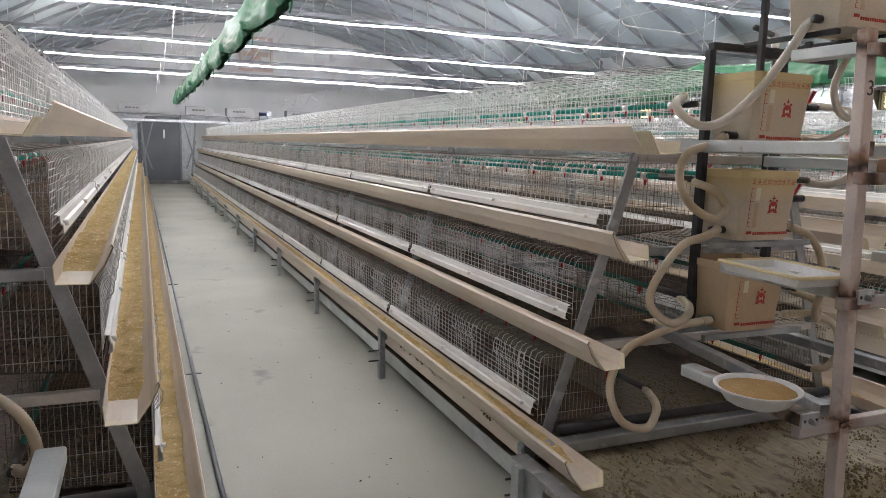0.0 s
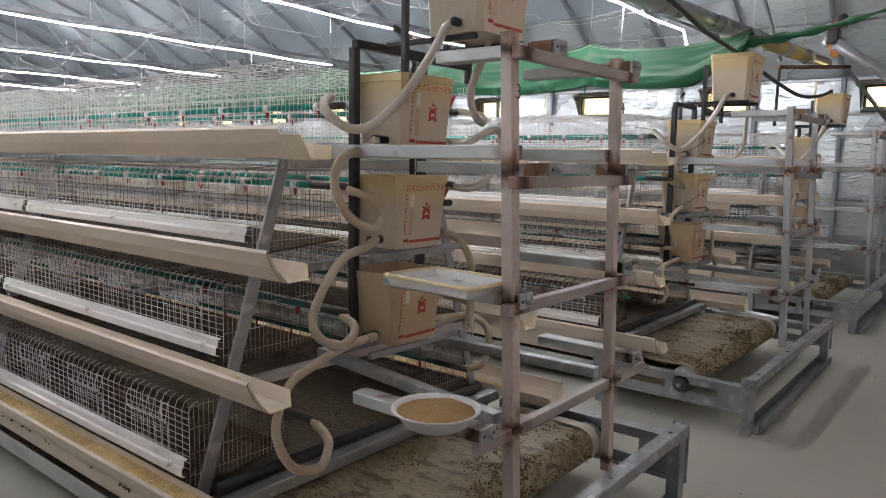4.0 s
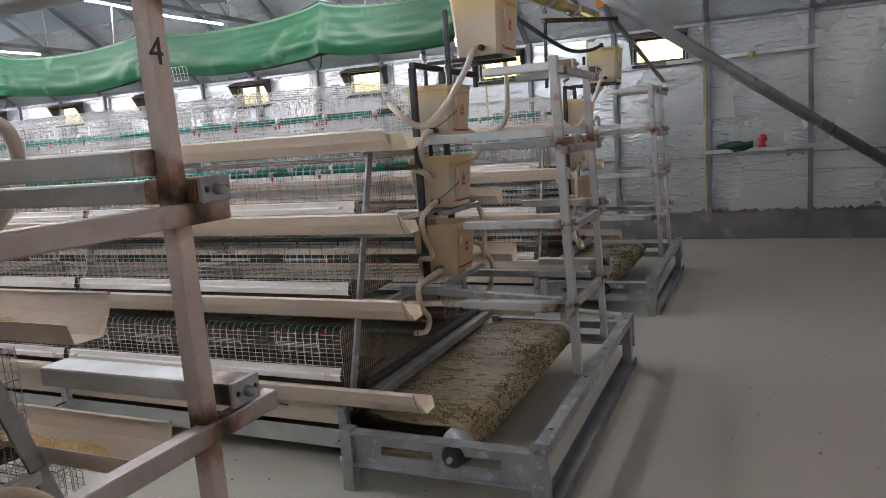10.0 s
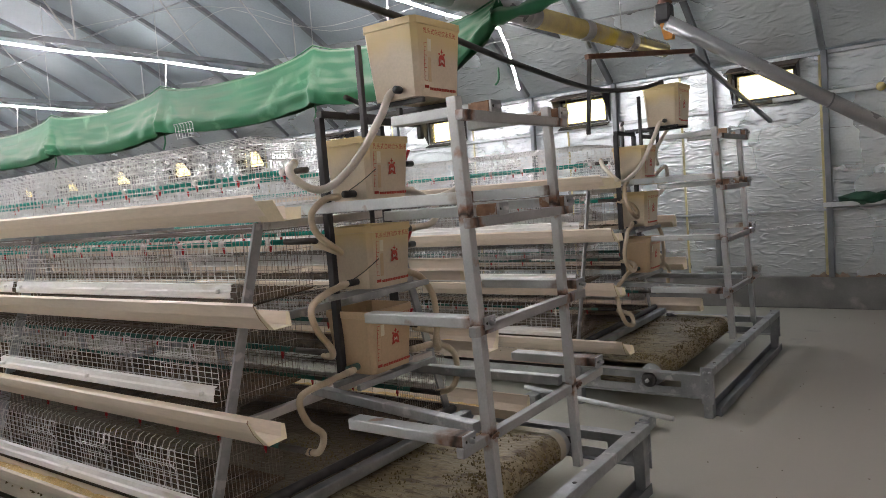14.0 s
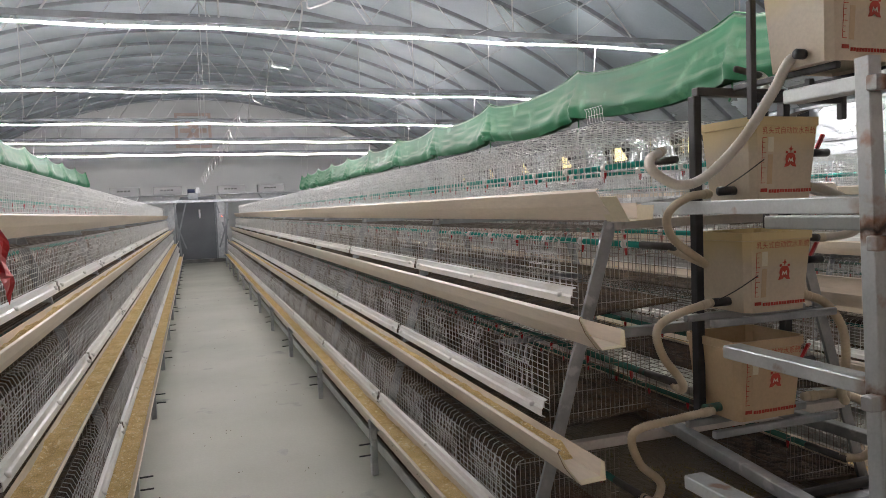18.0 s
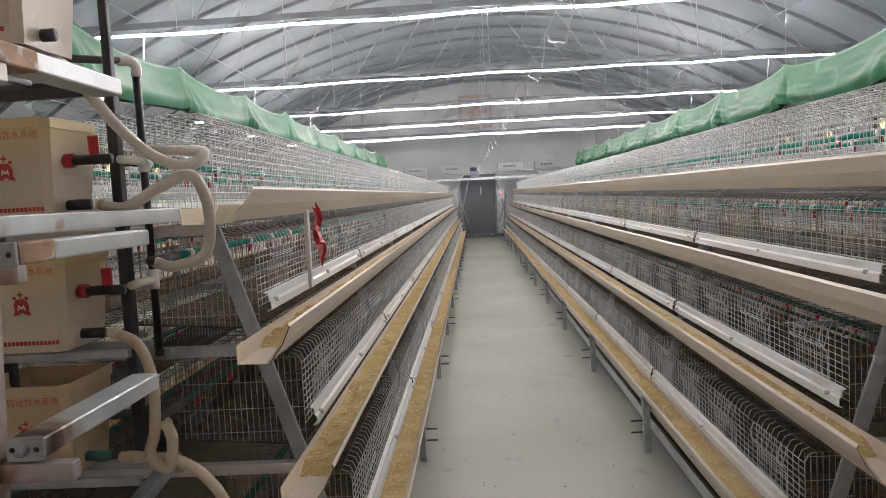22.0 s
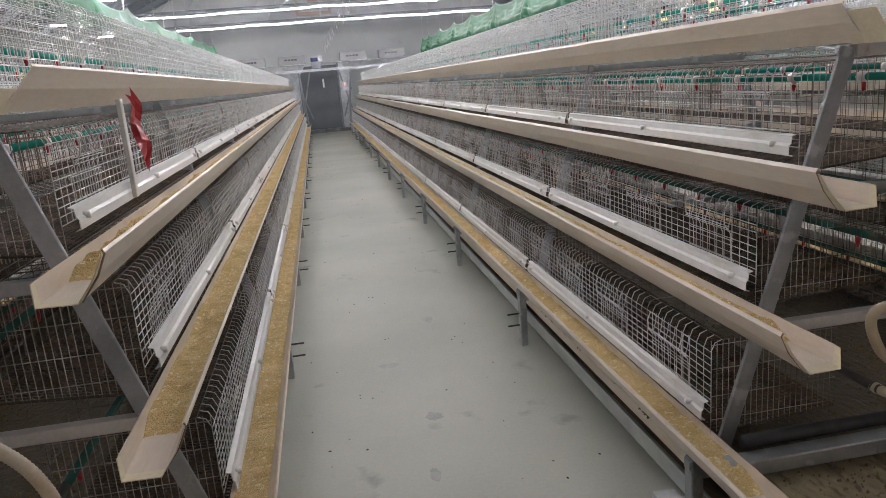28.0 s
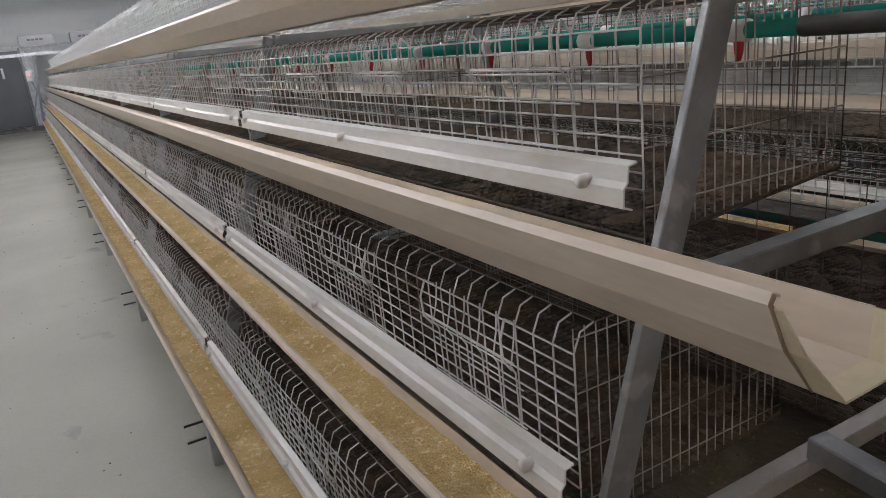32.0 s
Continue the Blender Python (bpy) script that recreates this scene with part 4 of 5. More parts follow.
# ---- tank rack at the row end ----
def rack(pink=False):
    # pink: warm front light put into the tube colour, plus small shifts
    t = thing("tank_rack", "welded zinc tube rack with rusty joints holding water tanks", "rack", "tank racks")
    for s_, top, foot in ((-1, 1.945, -0.355), (1, 1.945, 0.31)):
        lean = 0.022 if pink and s_ < 0 else 0.0
        p = part("post", Solid().bar((foot, -0.055, 0.385), (s_ * 0.35 + lean, 0.004 + lean, top), *((0.042, 0.042) if s_ < 0 else (0.036, 0.036)), 0.003, (0, 1, 0)), POST if pink else POST_GREY, t)
        for z in (0.755, 1.15, 1.53):
            y_ = -0.026 - 0.038 * (1.94 - z)
            bead = [(s_ * 0.35 - 0.022 + 0.0055 * i, y_ + 0.004 + 0.003 * (i % 2), z - 0.026 + 0.005 * ((i * 7) % 3)) for i in range(9)]
            part("weld", Solid().tube(bead, [0.004 + 0.0015 * (i % 2) for i in range(9)], 6), RUST, p, "brown burnt weld bead")
        part("long_arm", Solid().box(s_ * 0.35 - s_ * 0.024, 0.0, 1.568, s_ * 0.35 - s_ * 0.075, 0.97, 1.612, 0.003), ARM, t)
        part("long_arm", Solid().bar((s_ * 0.34, 0.02, 0.75), (s_ * 0.24, 0.96, 0.775), 0.045, 0.04), STEEL, t)
    for x, z, y1 in ((-0.165, 1.915, 0.42), (0.395, 1.915, 0.42), (-0.165, 1.538, 0.50), (0.395, 1.538, 0.50), (-0.315, 1.138, 0.52), (0.46, 1.166, 0.45),
                     (-0.50, 0.765, 0.48), (0.60, 0.78, 0.40)):
        if pink and x > 0.4:
            x -= 0.048
        a = part("arm", Solid().box(x - 0.035, -0.05, z - 0.02, x + 0.035, y1, z + 0.02, 0.004), ARM, t)
        part("end_plate", Solid().box(x - 0.037, -0.058, z - 0.023, x + 0.037, -0.048, z + 0.023, 0.002), STEEL, a)
        if z > 1.5:
            part("scorched_end", Solid().box(x - 0.0365, -0.047, z - 0.0215, x + 0.0365, 0.045 + 0.03 * (x > 0), z + 0.0215, 0.004), SCORCHED, a, "rust-brown scorched end")
        part("bolt", Solid().tube([(x, -0.076, z - 0.002), (x, -0.066, z - 0.002), (x, -0.05, z)], [0.008, 0.010, 0.012], 8), STEEL, a)
        for e in (-0.024, 0.024):
            part("bolt_hole", Solid().tube([(x + e, -0.0592, z), (x + e, -0.057, z)], 0.0055, 8), BLACKP, a)
    for z, w0, w1 in ((1.877, -0.39, 0.43), (1.50, -0.39, 0.43), (1.118, -0.41, 0.50), (0.728, -0.54, 0.635)):
        part("crossbar", Solid().box(w0, -0.055, z - 0.018, w1, -0.023, z + 0.018, 0.003), CROSS if pink else CROSS_GREY, t)
    for x in (-0.20, 0.20):
        part("rear_post", Solid().box(x - 0.016, 0.80, 0.83, x + 0.016, 0.835, 1.98, 0.003), DARK, t, "black painted post")
    part("rear_top_bar", Solid().box(-0.20, 0.80, 1.98, 0.20, 0.835, 2.01, 0.003), DARK, t, "black painted bar")
    part("top_post", Solid().box(-0.12, 0.63, 1.88, -0.096, 0.655, 2.27, 0.003), DARK, t, "black painted post")
    part("top_post", Solid().box(0.276, 0.63, 1.88, 0.30, 0.655, 2.27, 0.003), DARK, t, "black painted post")
    part("short_post", Solid().box(0.13, 0.63, 1.968, 0.154, 0.655, 2.018, 0.003), DARK, t, "black painted stub")
    part("top_bar", Solid().box(-0.095, 0.63, 1.935, 0.275, 0.655, 1.966, 0.003), DARK, t, "black painted bar")
    for x in (-0.05, 0.20):
        part("top_bearer", Solid().box(x, 0.36, 1.998, x + 0.02, 0.799, 2.018, 0.003), DARK, t, "black painted bearer")
    for z in (1.595, 1.215, 0.835):
        for y in (0.66, 0.80):
            part("tank_bearer", Solid().box(-0.27, y - 0.012, z - 0.03, 0.27, y + 0.012, z - 0.005, 0.003), STEEL, t)
    return t


def tank(w, d, h, label, low=False, valves=True):
    """A tapering plastic tank: printed front at y = 0, base at z = 0."""
    t = thing("water_tank", label, "water tank", "rack water tanks")
    g = Solid()
    def ring(q, z, i=0.0):
        a, b, c = w / 2 * q - i, d * q - 2 * i, 0.02
        y0 = d / 2 - b / 2
        return [(-a + c, y0, z), (a - c, y0, z), (a, y0 + c, z), (a, y0 + b - c, z), (a - c, y0 + b, z), (-a + c, y0 + b, z), (-a, y0 + b - c, z), (-a, y0 + c, z)]
    rings = [ring(0.84, 0.012), ring(0.87, 0.0), ring(1.0, h - 0.03), ring(1.03, h - 0.028), ring(1.03, h), ring(0.985, h), ring(0.985, h - 0.03), ring(0.84, 0.015, 0.005)]
    g.loft(rings, cap=True)
    body = part("body", g, TANK_TAN if low else TANK, t)
    tilt = math.degrees(math.atan2(0.065 * d, h - 0.03))
    def face(x, z):
        return pose(x, 0.065 * d * (1 - z / h) - 0.0012, z, 90 + tilt, 0, 0)
    tank_text("乳头式自动饮水系统", 0.026, face(0.01, h * 0.83), body)
    # emblem: a star joined to a spread-legged block
    half_o = [(0.0, -0.026), (0.010, -0.034), (0.026, -0.036), (0.020, -0.022), (0.022, -0.008), (0.018, 0.004), (0.010, 0.012)]
    out = half_o + [(-x, z) for x, z in half_o[:0:-1]]
    e = Solid().loft([[(x, z, q) for x, z in out] for q in (0, 0.0012)], cap=True)
    star = [(0.004 * math.cos(q * math.pi / 4) if q % 2 else 0.012 * math.cos(q * math.pi / 4), 0.025 + (0.004 if q % 2 else 0.012) * math.sin(q * math.pi / 4)) for q in range(8)]
    e.loft([[(x, z, q) for x, z in star] for q in (0, 0.0012)], cap=True)
    for x in (-0.022, 0.013):
        e.box(x, 0.010, 0, x + 0.009, 0.019, 0.0012)
    ob = part("emblem", e, INK, body, "red printed emblem")
    ob.matrix_local = face(0.02, h * 0.52)
    e = Solid()
    rnd = random.Random(2)
    for i in range(16):
        e.box(-0.085 + i * 0.0118, -0.006 + 0.001 * rnd.random(), 0, -0.085 + i * 0.0118 + 0.009, 0.006, 0.001)
    ob = part("small_print", e, INK, body)
    ob.matrix_local = face(0.015, h * 0.10)
    e = Solid()
    for i in range(10):
        e.box(0, i * 0.017, 0, 0.018 if i % 3 == 0 else 0.011, i * 0.017 + 0.0018, 0.001)
    e.box(0, 0, 0, 0.0015, 0.155, 0.001)
    e.box(0.0, -0.03, 0, 0.028, -0.018, 0.001)
    ob = part("level_scale", e, INK, body)
    ob.matrix_local = face(-0.105, h * 0.20)
    ob = part("paper_label", Solid().box(0, 0, 0, 0.024, 0.05, 0.0012), CREAM, body)
    ob.matrix_local = face(-0.08, h * 0.58)
    ob = part("tape_strip", Solid().box(0, 0, 0, 0.021, 0.10, 0.0008), TANK_TAN, body, "browned tape strip")
    ob.matrix_local = face(-0.079, h * 0.19)
    mk = Solid()
    mk.loft([[(x, z, q) for x, z in ((-0.012, -0.008), (-0.008, -0.008), (-0.006, 0.0), (0.0, -0.007), (0.006, 0.0), (0.008, -0.008), (0.012, -0.008), (0.008, 0.008), (0.0, 0.0), (-0.008, 0.008))] for q in (0.0014, 0.002)], cap=True)
    part("emblem_mark", mk, TANK_PALE, body, "pale mark in the emblem").matrix_local = face(0.02, h * 0.478)
    if low:
        part("sediment", Solid().box(-w * 0.39, d * 0.12, 0.03, w * 0.39, d * 0.88, 0.05), SILT, t, "brown silt in the bottom")
    for s_ in (1, -1):
        if s_ > 0 and valves:
            vz = h * 0.58
            part("washer", Solid().tube([(w * 0.465, d * 0.35, vz), (w * 0.465 + 0.03, d * 0.35, vz)], 0.021, 12), REDP, t, "red washer")
            v = part("valve", Solid().tube([(w * 0.465 + 0.03, d * 0.35, vz), (w * 0.465 + 0.14, d * 0.35, vz)], 0.015, 10), BLACKP, t)
            part("lever", Solid().bar((w * 0.465 + 0.09, d * 0.35, vz + 0.015), (w * 0.465 + 0.10, d * 0.35 - 0.02, vz + 0.065), 0.028, 0.010), REDP, v, "red valve lever")
        part("outlet", Solid().tube([(s_ * w * 0.42, d * 0.4, 0.035), (s_ * (w * 0.5 + (0.05 if valves else 0.012)), d * 0.4, 0.035)], 0.016, 10), TEAL_DIRTY if low else BLACKP, t, "green pipe stub" if low else "black pipe stub")
    return t


def hose(pts, r=0.017, pale=False, label="ribbed milky plastic water hose"):
    line = smooth_line(pts, 26)
    rs = [r * (1.0 if i % 2 else 0.88) for i in range(len(line))]
    t = thing("water_hose", label, "hose", "water hoses")
    part("hose", Solid().tube(line, rs, 10), HOSE_PALE if pale else HOSE, t)
    part("collar", Solid().tube(line[3:9], r * 1.07, 10), HOSE, t, "yellowed hose collar")
    part("collar", Solid().tube(line[-9:-4], r * 1.07, 10), HOSE, t, "yellowed hose collar")
    return t


def riser():
    """A black supply pipe behind the tanks with a white tee for each valve."""
    t = thing("water_riser", "black plastic supply pipe with white tees beside the tanks", "pipe", "water risers")
    x, y = 0.245, 0.935
    part("pipe", Solid().tube([(x, y, 1.15), (x, y, 2.06)], 0.0125, 10), BLACKP, t)
    part("cap", Solid().tube([(x, y, 1.135), (x, y, 1.16)], 0.014, 10), BLACKP, t)
    for z in (1.762, 1.387):
        tee = part("tee", Solid().tube([(x, y, z - 0.032), (x, y, z + 0.032)], 0.018, 12), WHITE, t, "white plastic tee")
        part("branch", Solid().tube([(x, y - 0.012, z), (x + 0.012, 0.76, z)], 0.013, 10), HOSE_PALE, tee, "milky connecting pipe")
    part("elbow", Solid().tube(smooth_line([(x, y, 2.03), (x, y, 2.065), (x - 0.02, y - 0.006, 2.08), (x - 0.05, y - 0.012, 2.082)], 4), 0.0165, 10), WHITE, t, "white plastic elbow")
    part("top_pipe", Solid().tube([(x - 0.03, y - 0.01, 2.082), (0.02, y - 0.10, 2.085)], 0.0125, 10), SLEEVE, t, "grey pipe along the top")
    return t


belt0, frame0, rack0, riser0 = belt(), end_frame(), rack(), riser()
end_frame(0.975, 0.385).location.x = ROWS[1]
rack(True).location = (ROWS[1] + 0.003, 0.028, 0)
tanks = []
for z, lab in ((1.60, "ivory plastic water tank with red print, yellowed at the rim"), (1.225, "ivory plastic water tank with red print and stained sides"), (0.845, "open ivory water tank with red print, its inside brown")):
    o = tank(0.30, 0.27, 0.28, lab, z < 1)
    o.location = (0, 0.61, z)
    tanks.append(o)
o = tank(0.34, 0.28, 0.32, "ivory plastic header tank with red print on top of the rack", valves=False)
o.location = (0.09, 0.34, 2.02)
tanks.append(o)
hoses = [
    hose([(0.0, 0.45, 2.06), (-0.06, 0.50, 2.04), (-0.10, 0.54, 1.93), (-0.21, 0.62, 1.72), (-0.36, 0.70, 1.60), (-0.46, 0.74, 1.63), (-0.47, 0.80, 1.70), (-0.40, 0.86, 1.74), (-0.22, 0.95, 1.79)], 0.018, True, "pale ribbed hose hanging from the header tank"),
    hose([(-0.20, 0.72, 1.635), (-0.28, 0.70, 1.60), (-0.42, 0.68, 1.56), (-0.47, 0.66, 1.47), (-0.43, 0.64, 1.37), (-0.31, 0.64, 1.31), (-0.23, 0.66, 1.35), (-0.27, 0.70, 1.42), (-0.32, 0.79, 1.452)]),
    hose([(-0.20, 0.72, 1.26), (-0.28, 0.70, 1.235), (-0.42, 0.68, 1.20), (-0.55, 0.66, 1.07), (-0.58, 0.64, 0.98), (-0.49, 0.63, 0.91), (-0.40, 0.64, 0.93), (-0.35, 0.69, 0.955), (-0.31, 0.79, 0.965)]),
    hose([(-0.20, 0.72, 0.88), (-0.36, 0.72, 0.87), (-0.52, 0.70, 0.84), (-0.64, 0.70, 0.79), (-0.73, 0.66, 0.67), (-0.69, 0.63, 0.54), (-0.58, 0.62, 0.50), (-0.52, 0.64, 0.54), (-0.49, 0.68, 0.57), (-0.455, 0.79, 0.59)]),
    hose([(0.16, 0.45, 2.06), (0.24, 0.55, 1.99), (0.30, 0.66, 1.855), (0.38, 0.70, 1.765), (0.47, 0.72, 1.73), (0.51, 0.76, 1.765), (0.42, 0.86, 1.785), (0.22, 0.95, 1.80)], 0.017, True, "pale ribbed hose hanging from the header tank"),
    hose([(0.20, 0.72, 1.635), (0.29, 0.70, 1.62), (0.40, 0.68, 1.67), (0.50, 0.66, 1.70), (0.54, 0.66, 1.64), (0.54, 0.68, 1.55), (0.50, 0.72, 1.47), (0.40, 0.74, 1.44), (0.32, 0.79, 1.452)], 0.017, True),
    hose([(0.20, 0.72, 1.26), (0.29, 0.70, 1.22), (0.34, 0.67, 1.12), (0.34, 0.66, 0.98), (0.32, 0.66, 0.90), (0.36, 0.68, 0.855), (0.37, 0.70, 0.93), (0.31, 0.79, 0.965)]),
    hose([(0.20, 0.72, 0.88), (0.38, 0.70, 0.87), (0.49, 0.68, 0.80), (0.53, 0.70, 0.68), (0.50, 0.72, 0.61), (0.455, 0.79, 0.59)]),
]
short = [
    hose([(-0.20, 0.72, 1.635), (-0.31, 0.70, 1.625), (-0.39, 0.70, 1.57), (-0.37, 0.70, 1.49), (-0.26, 0.70, 1.41), (-0.24, 0.72, 1.40), (-0.32, 0.79, 1.452)], 0.015),
    hose([(-0.20, 0.72, 1.26), (-0.36, 0.70, 1.235), (-0.44, 0.70, 1.19), (-0.42, 0.70, 1.10), (-0.35, 0.70, 1.01), (-0.33, 0.72, 0.97), (-0.31, 0.79, 0.965)], 0.015),
    hose([(-0.20, 0.72, 0.88), (-0.36, 0.72, 0.87), (-0.54, 0.70, 0.855), (-0.52, 0.70, 0.75), (-0.44, 0.70, 0.67), (-0.45, 0.72, 0.60), (-0.455, 0.79, 0.59)], 0.015),
]
short += [
    hose([(0.0, 0.45, 2.055), (-0.06, 0.50, 2.05), (-0.10, 0.54, 1.95), (-0.16, 0.62, 1.80), (-0.24, 0.70, 1.69), (-0.32, 0.74, 1.67), (-0.37, 0.80, 1.72), (-0.34, 0.86, 1.765), (-0.22, 0.95, 1.80)], 0.018, True, "pale ribbed hose hanging from the header tank"),
    hose([(0.22, 0.45, 2.055), (0.32, 0.47, 2.07), (0.42, 0.49, 2.0), (0.455, 0.50, 1.86), (0.455, 0.51, 1.72), (0.44, 0.56, 1.63), (0.40, 0.70, 1.60), (0.33, 0.86, 1.66), (0.22, 0.95, 1.79)], 0.015, True, "pale ribbed hose hanging from the header tank"),
    hose([(0.20, 0.72, 1.655), (0.30, 0.70, 1.63), (0.40, 0.69, 1.585), (0.47, 0.70, 1.53), (0.45, 0.73, 1.47), (0.32, 0.79, 1.452)], 0.017, True),
]
for o in short:
    o.location.x += ROWS[2]
copy_thing(short[3], pose(ROWS[1], 0, 0))
# how far each rack (-1) and tank sits from its even place, by row
NUDGE = {(2, -1): (0.02, 0, 0), (1, 0): (-0.02, 0, 0), (1, 1): (-0.025, 0.02, -0.006), (1, 2): (-0.045, 0.02, 0), (2, 0): (0.06, 0.03, 0.008), (2, 1): (0.038, 0.04, -0.008), (2, 2): (-0.024, 0.022, 0.004)}
for xc in ROWS:
    for o in (belt0, frame0, rack0, riser0, *tanks, *hoses):
        if (xc == ROWS[2] and o in hoses[:6]) or (xc == ROWS[1] and o is hoses[0]):
            continue
        if (o in hoses[4:7] and xc == ROWS[0]) or (o in (frame0, rack0) and xc == ROWS[1]):
            continue
        m = Matrix.Translation((xc, 0, 0)) @ Matrix.Translation(o.location) @ Matrix.Translation(NUDGE.get((ROWS.index(xc), tanks.index(o) if o in tanks else -1 if o is rack0 else -2), (0, 0, 0)))
        if xc == ROWS[0] or (xc == ROWS[1] and o in hoses[4:7]):
            continue
        made = copy_thing(o, m)
        if xc == ROWS[2] and o in tanks[:2]:
            part("float_rod", Solid().tube(smooth_line([(-0.195, 0.09, 0.045), (-0.165, 0.03, 0.085), (-0.12, -0.02, 0.135)], 5), 0.0022, 6), BLACKP, made, "thin black rod")
for o in (belt0, frame0, rack0, riser0, *tanks, *hoses[:4], hoses[7]):
    o.location.x += ROWS[0]


# ---- loose cage doors left on the top tier ----
def loose_door(where):
    t = thing("cage_door", "loose galvanised wire cage door left lying above the cages", "cage door", "loose cage doors")
    for i in range(7):
        y = -0.12 + 0.04 * i
        part("wire", Solid().tube([(0.0, y, 0.0), (0.004, y, 0.07), (0.016, y + 0.008, 0.095), (0.0, y, 0.125)], 0.002, 5, False), WIRE_TOP, t)
    for z in (0.0, 0.06, 0.12):
        part("rail", Solid().tube([(0.002, -0.13, z), (0.002, 0.13, z)], 0.002, 5, False), WIRE_TOP, t)
    t.matrix_basis = where
    return t


door0 = loose_door(pose(4.375, 3.75, 2.25, 0, -12, 0))
copy_thing(door0, pose(ROWS[2] - 0.18, 1.90, TIER[3] + 0.352, 0, -82, 6))
copy_thing(door0, pose(ROWS[1] + 0.40, 1.36, TIER[3] + 0.352, 0, -78, -8))
copy_thing(door0, pose(ROWS[1] - 0.25, 2.6, TIER[3] + 0.352, 0, -82, 12))

# ---- drinking lines ----
def drinking_line(side, k):
    t = thing("drinking_line", "green plastic drinking pipe with red nipples inside the cages", "pipe", "drinking lines")
    x, z = side * (CAGE[k] - (0.38, 0.38, 0.24, 0.24)[k]), TIER[k] + (0.24, 0.22, 0.30, 0.205)[k]
    part("pipe", Solid().tube([(x, 0.93, z), (x, YEND, z)], 0.012, 10), TEAL if k > 1 else TEAL_DIRTY, t)
    part("end_sleeve", Solid().tube([(x, 0.76 + 0.14 * (k == 3), z), (x, 0.95 + 0.12 * (k == 3), z)], 0.014, 10), SLEEVE, t)
    far = Solid()
    for j in range(66):
        y = 1.05 + 0.325 * j
        if j < 7:
            nip = part("nipple", Solid().tube([(x, y, z - 0.012), (x, y, z - 0.03), (x, y, z - 0.046)], [0.008, 0.007, 0.003], 8), REDP, t, "red drinking nipple")
            if k > 1:
                part("saddle", Solid().tube([(x, y - 0.016, z), (x, y + 0.016, z)], 0.0165, 10), PVC, nip)
        else:
            far.tube([(x, y, z - 0.012), (x, y, z - 0.044)], [0.008, 0.004], 5)
    tagged(part("nipple_run", far, REDP, t, "red drinking nipples"), kind="stuff")
    return t


for side in (1, -1):
    for k in range(4):
        t0 = drinking_line(side, k)
        t0.location.x = ROWS[0]
        for xc in ROWS[1:]:
            copy_thing(t0, pose(xc, 0, 0))


# ---- tarpaulins over the rows ----
def tarp(seed, y0, first, y1):
    t = thing("tarpaulin", "long faded green tarpaulin slung in sagging folds above the aisle", "tarpaulin", "slung tarpaulins")
    rnd = random.Random(seed)
    peaks, y = [y0], first
    while y < y1 - 0.8:
        peaks.append(y + rnd.uniform(-0.07, 0.07))
        y += 1.9
    peaks.append(y1)
    # each tie throws a fan of folds: (direction from the plumb line, width, depth)
    fans = [[(rnd.uniform(-0.08, 0.08), 0.16, 0.085)] + [(e * rnd.uniform(*r_), w_, rnd.uniform(*a_)) for e in (-1, 1) for r_, w_, a_ in (((0.38, 0.6), 0.15, (0.022, 0.05)), ((0.85, 1.08), 0.11, (0.012, 0.028)))] for p in peaks]
    g = Solid()
    rings = []
    n = 22 * int((y1 - y0) / 0.9)
    for j in range(n + 1):
        y = y0 + (y1 - y0) * j / n
        i = max(q for q in range(len(peaks) - 1) if peaks[q] <= y + 1e-6)
        f = (y - peaks[i]) / (peaks[i + 1] - peaks[i])
        sag = 4 * f * (1 - f)
        dip = sag ** 0.6
        zt = 2.775 - 0.105 * dip
        drop = (0.40 + 0.04 * noise.noise((y * 0.9, seed, 2)) - 0.035 * dip) * (0.3 + 0.7 * min(1, (y - y0) / 0.5))
        half_ring = []
        for q in range(19):
            v = q / 18
            # flat shoulder, a low belly, tucked in beneath
            belly = (0.06 * (v / 0.76) ** 1.5 if v < 0.76 else 0.06 * (1 - 0.75 * ((v - 0.76) / 0.24) ** 1.5)) * (0.55 + 0.45 * sag) + 0.006
            fold = 0.0
            for p in (i, i + 1):
                th = math.atan2(y - peaks[p], v * drop + 0.03)
                reach = v * math.exp(-0.9 * abs(y - peaks[p]))
                fold += sum(a_ * reach * math.exp(-((th - c_) / w_) ** 2) for c_, w_, a_ in fans[p])
            ripple = 0.020 * v * noise.noise((y * 1.3, v * 2.0, seed)) + 0.007 * v * noise.noise((y * 6, v * 4, seed))
            half_ring.append((belly + fold + ripple, zt - drop * v))
        other = [(-w_ + 0.03 * noise.noise((y * 2.2, q, seed + 9)) * (q / 18), z_) for q, (w_, z_) in enumerate(half_ring)]
        rings.append([(w_, y, z_) for w_, z_ in other[::-1]] + [(w_, y, z_) for w_, z_ in half_ring])
    g.loft(rings, closed=False, smooth=True)
    part("sheet", g, TARP, t)
    for p in peaks:
        part("cord", Solid().tube([(0.0, p, 2.74), (0.02, p, 3.9)], 0.003, 5), ROD, t)
        part("strap", Solid().tube(smooth_line([(0.01, p + 0.04, 2.37), (0.02, p + 0.05, 2.30), (0.01, p + 0.07, 2.22 + 0.05 * rnd.random())], 3), 0.007, 5), TARP, t, "tie strap hanging loose")
    part("edge_cord", Solid().tube([(0, peaks[a] + (peaks[a + 1] - peaks[a]) * q / 8, 2.776 - 0.105 * (4 * (q / 8) * (1 - q / 8)) ** 0.6) for a in range(len(peaks) - 1) for q in range(8)] + [(0, y1, 2.774)], 0.006, 6), TARP, t)
    return t


